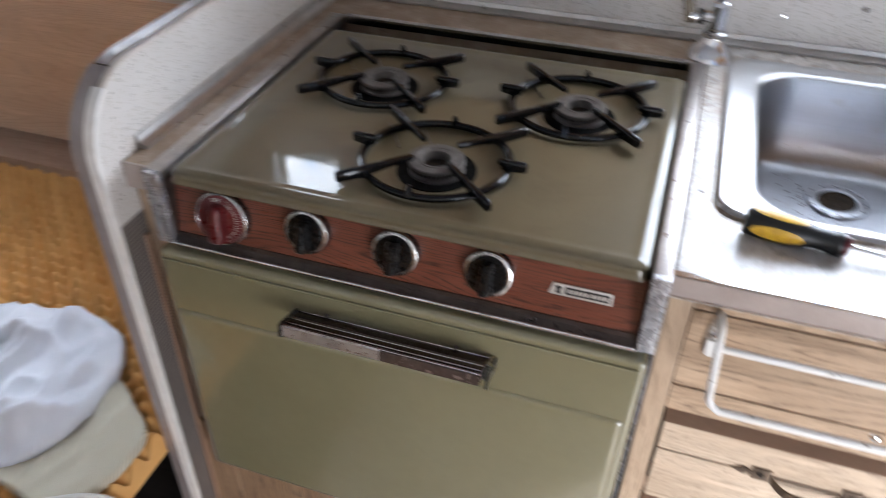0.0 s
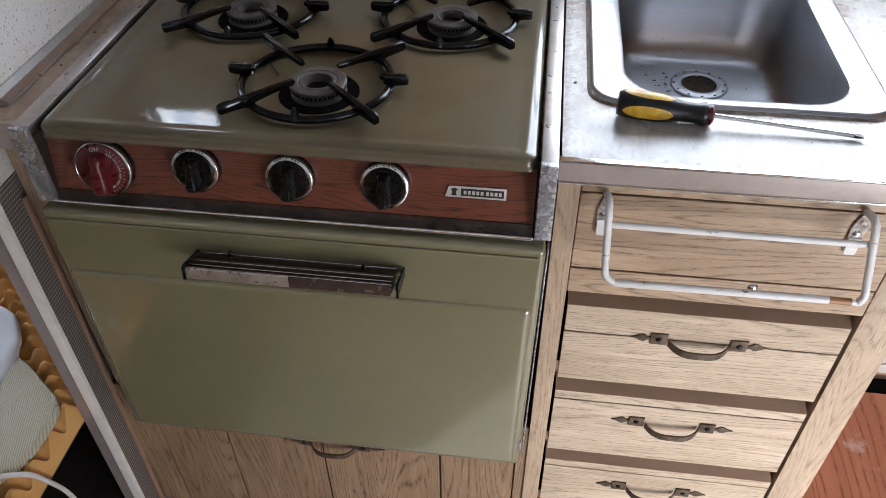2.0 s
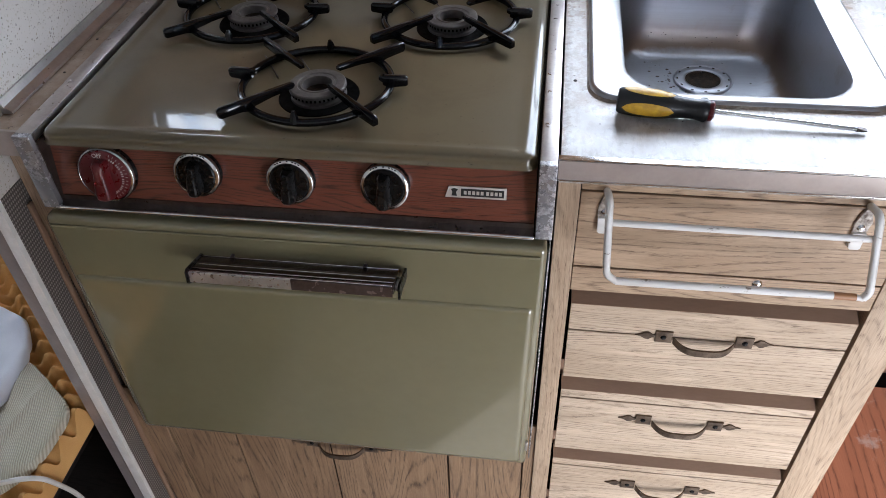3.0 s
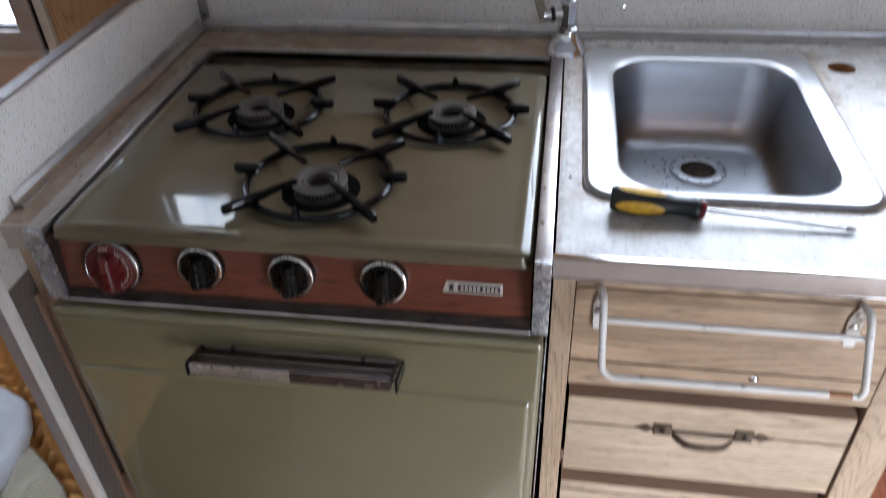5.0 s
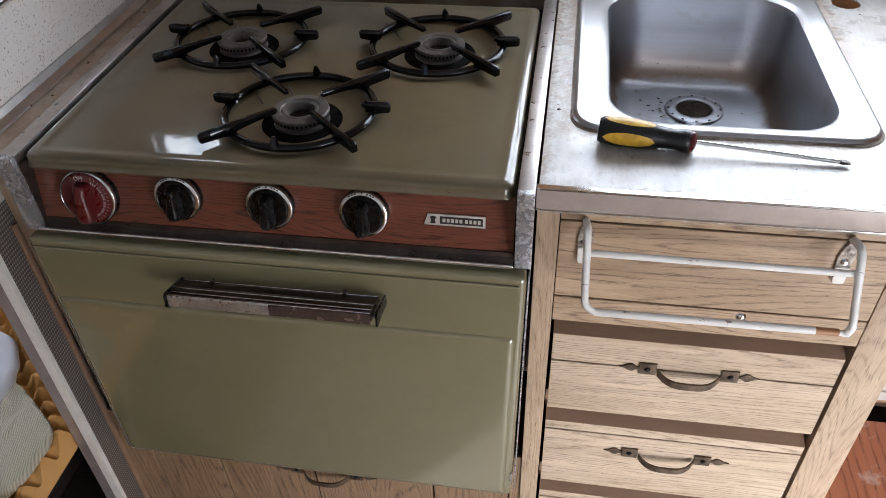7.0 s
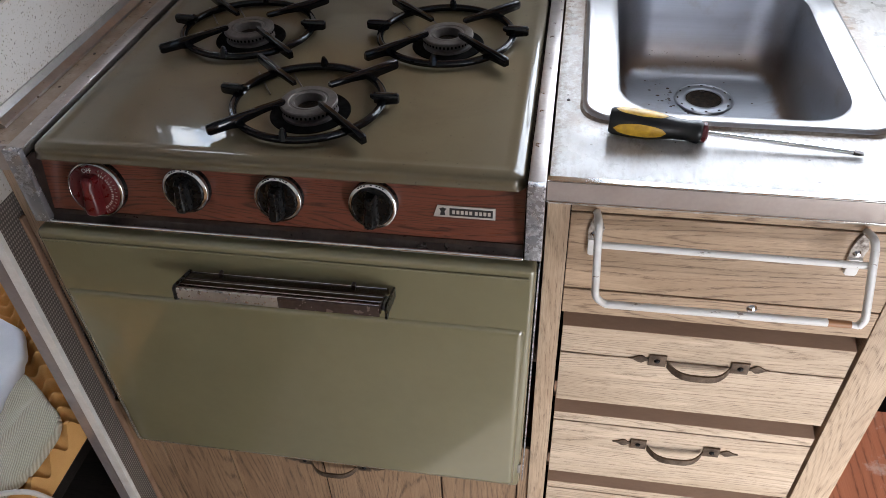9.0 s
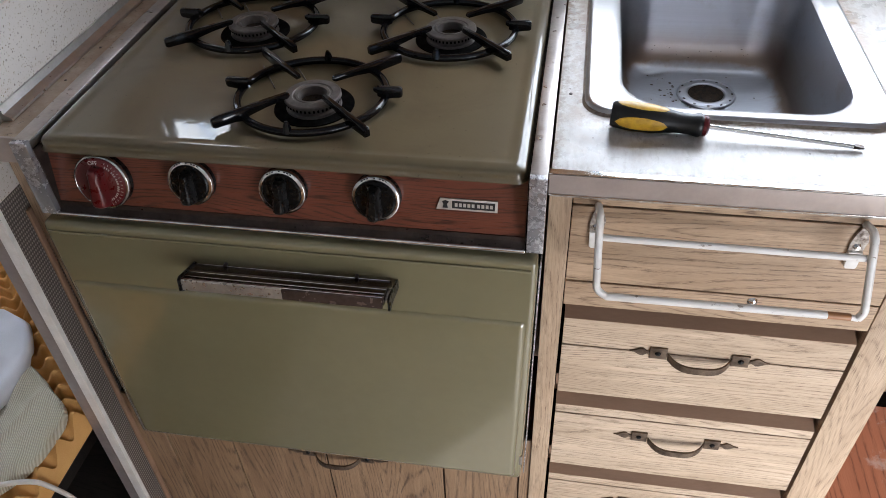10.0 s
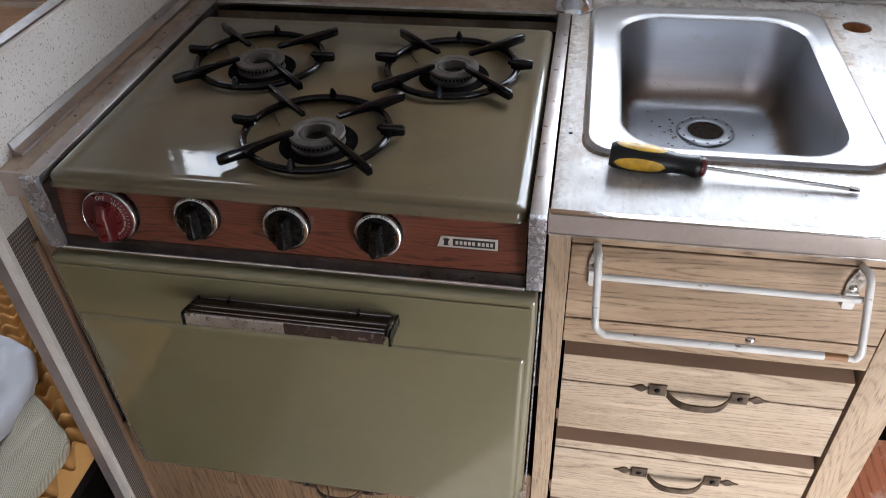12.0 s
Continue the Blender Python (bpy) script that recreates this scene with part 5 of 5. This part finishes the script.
def cloth(name, cx, cy, outline, base, amp, freq, material, label, seed, lift=0.0, rings=34, sides=110):
    """A crumpled cloth: a wavering outline, folds that grow towards the middle, and a turned-down hem."""
    loops = []
    for i in range(rings + 1):
        k = i / rings
        row = []
        for j in range(sides):
            a = 2 * math.pi * j / sides
            r = outline(a) * k * (1 + 0.05 * noise.noise((math.cos(a) * 2 + seed, math.sin(a) * 2, 0)))
            x, y = cx + r * math.cos(a), cy + r * math.sin(a)
            p = Vector((x * freq + seed, y * freq, 0))
            fold = [max(0.0, 1 - 2.6 * abs(noise.noise(Vector((p.x * q, p.y * q * 0.55, seed + q))))) for q in (1.0, 1.9, 3.7)]
            h = amp * (0.75 * fold[0] ** 1.5 + 0.50 * fold[1] ** 1.5 + 0.24 * fold[2] ** 1.2 + 0.3 * noise.noise(p * 0.8))
            row.append((x, y, base + lift * (1 - k * k) + h * (1 - 0.6 * k ** 6) - (0.010 if i == rings else 0.0)))
        loops.append(row)
    bm = loft(loops[1:], True, True, False)
    ob = solid(name, bm, material, label, "cloth", smooth=80)
    md = ob.modifiers.new("thickness", "SOLIDIFY")
    md.thickness = 0.0022
    return ob


cloth("knitted_cloth", -0.188, -0.072, lambda a: 1 / math.hypot(math.cos(a + 0.6) / 0.128, math.sin(a + 0.6) / 0.098) + 0.004 * math.sin(5 * a), FTOP + 0.001, 0.010, 9, ribbed, "cream ribbed cloth crumpled on the foam edge", 3.1)
cloth("white_cloth", -0.340, -0.026, lambda a: ((abs(math.cos(a)) / 0.168) ** 3.4 + (abs(math.sin(a)) / 0.148) ** 3.4) ** (-1 / 3.4) + 0.006 * math.sin(5 * a + 1), FTOP + 0.005, 0.034, 9, white_cloth, "bright white cloth crumpled on the foam", 7.7, 0.020)
cord = bent([(-0.28, -0.24, 0.490), (-0.16, -0.190, 0.492), (-0.092, -0.152, 0.491), (-0.064, -0.140, 0.482), (-0.060, -0.126, 0.440), (-0.062, -0.112, 0.395), (-0.070, -0.090, 0.250), (-0.080, -0.075, 0.020), (-0.16, -0.10, 0.0045), (-0.30, -0.20, 0.0045)], 0.03)
solid("power_cord", tube(cord, 0.0033, 10), cord_white, "white cord hanging over the foam edge", "cord")
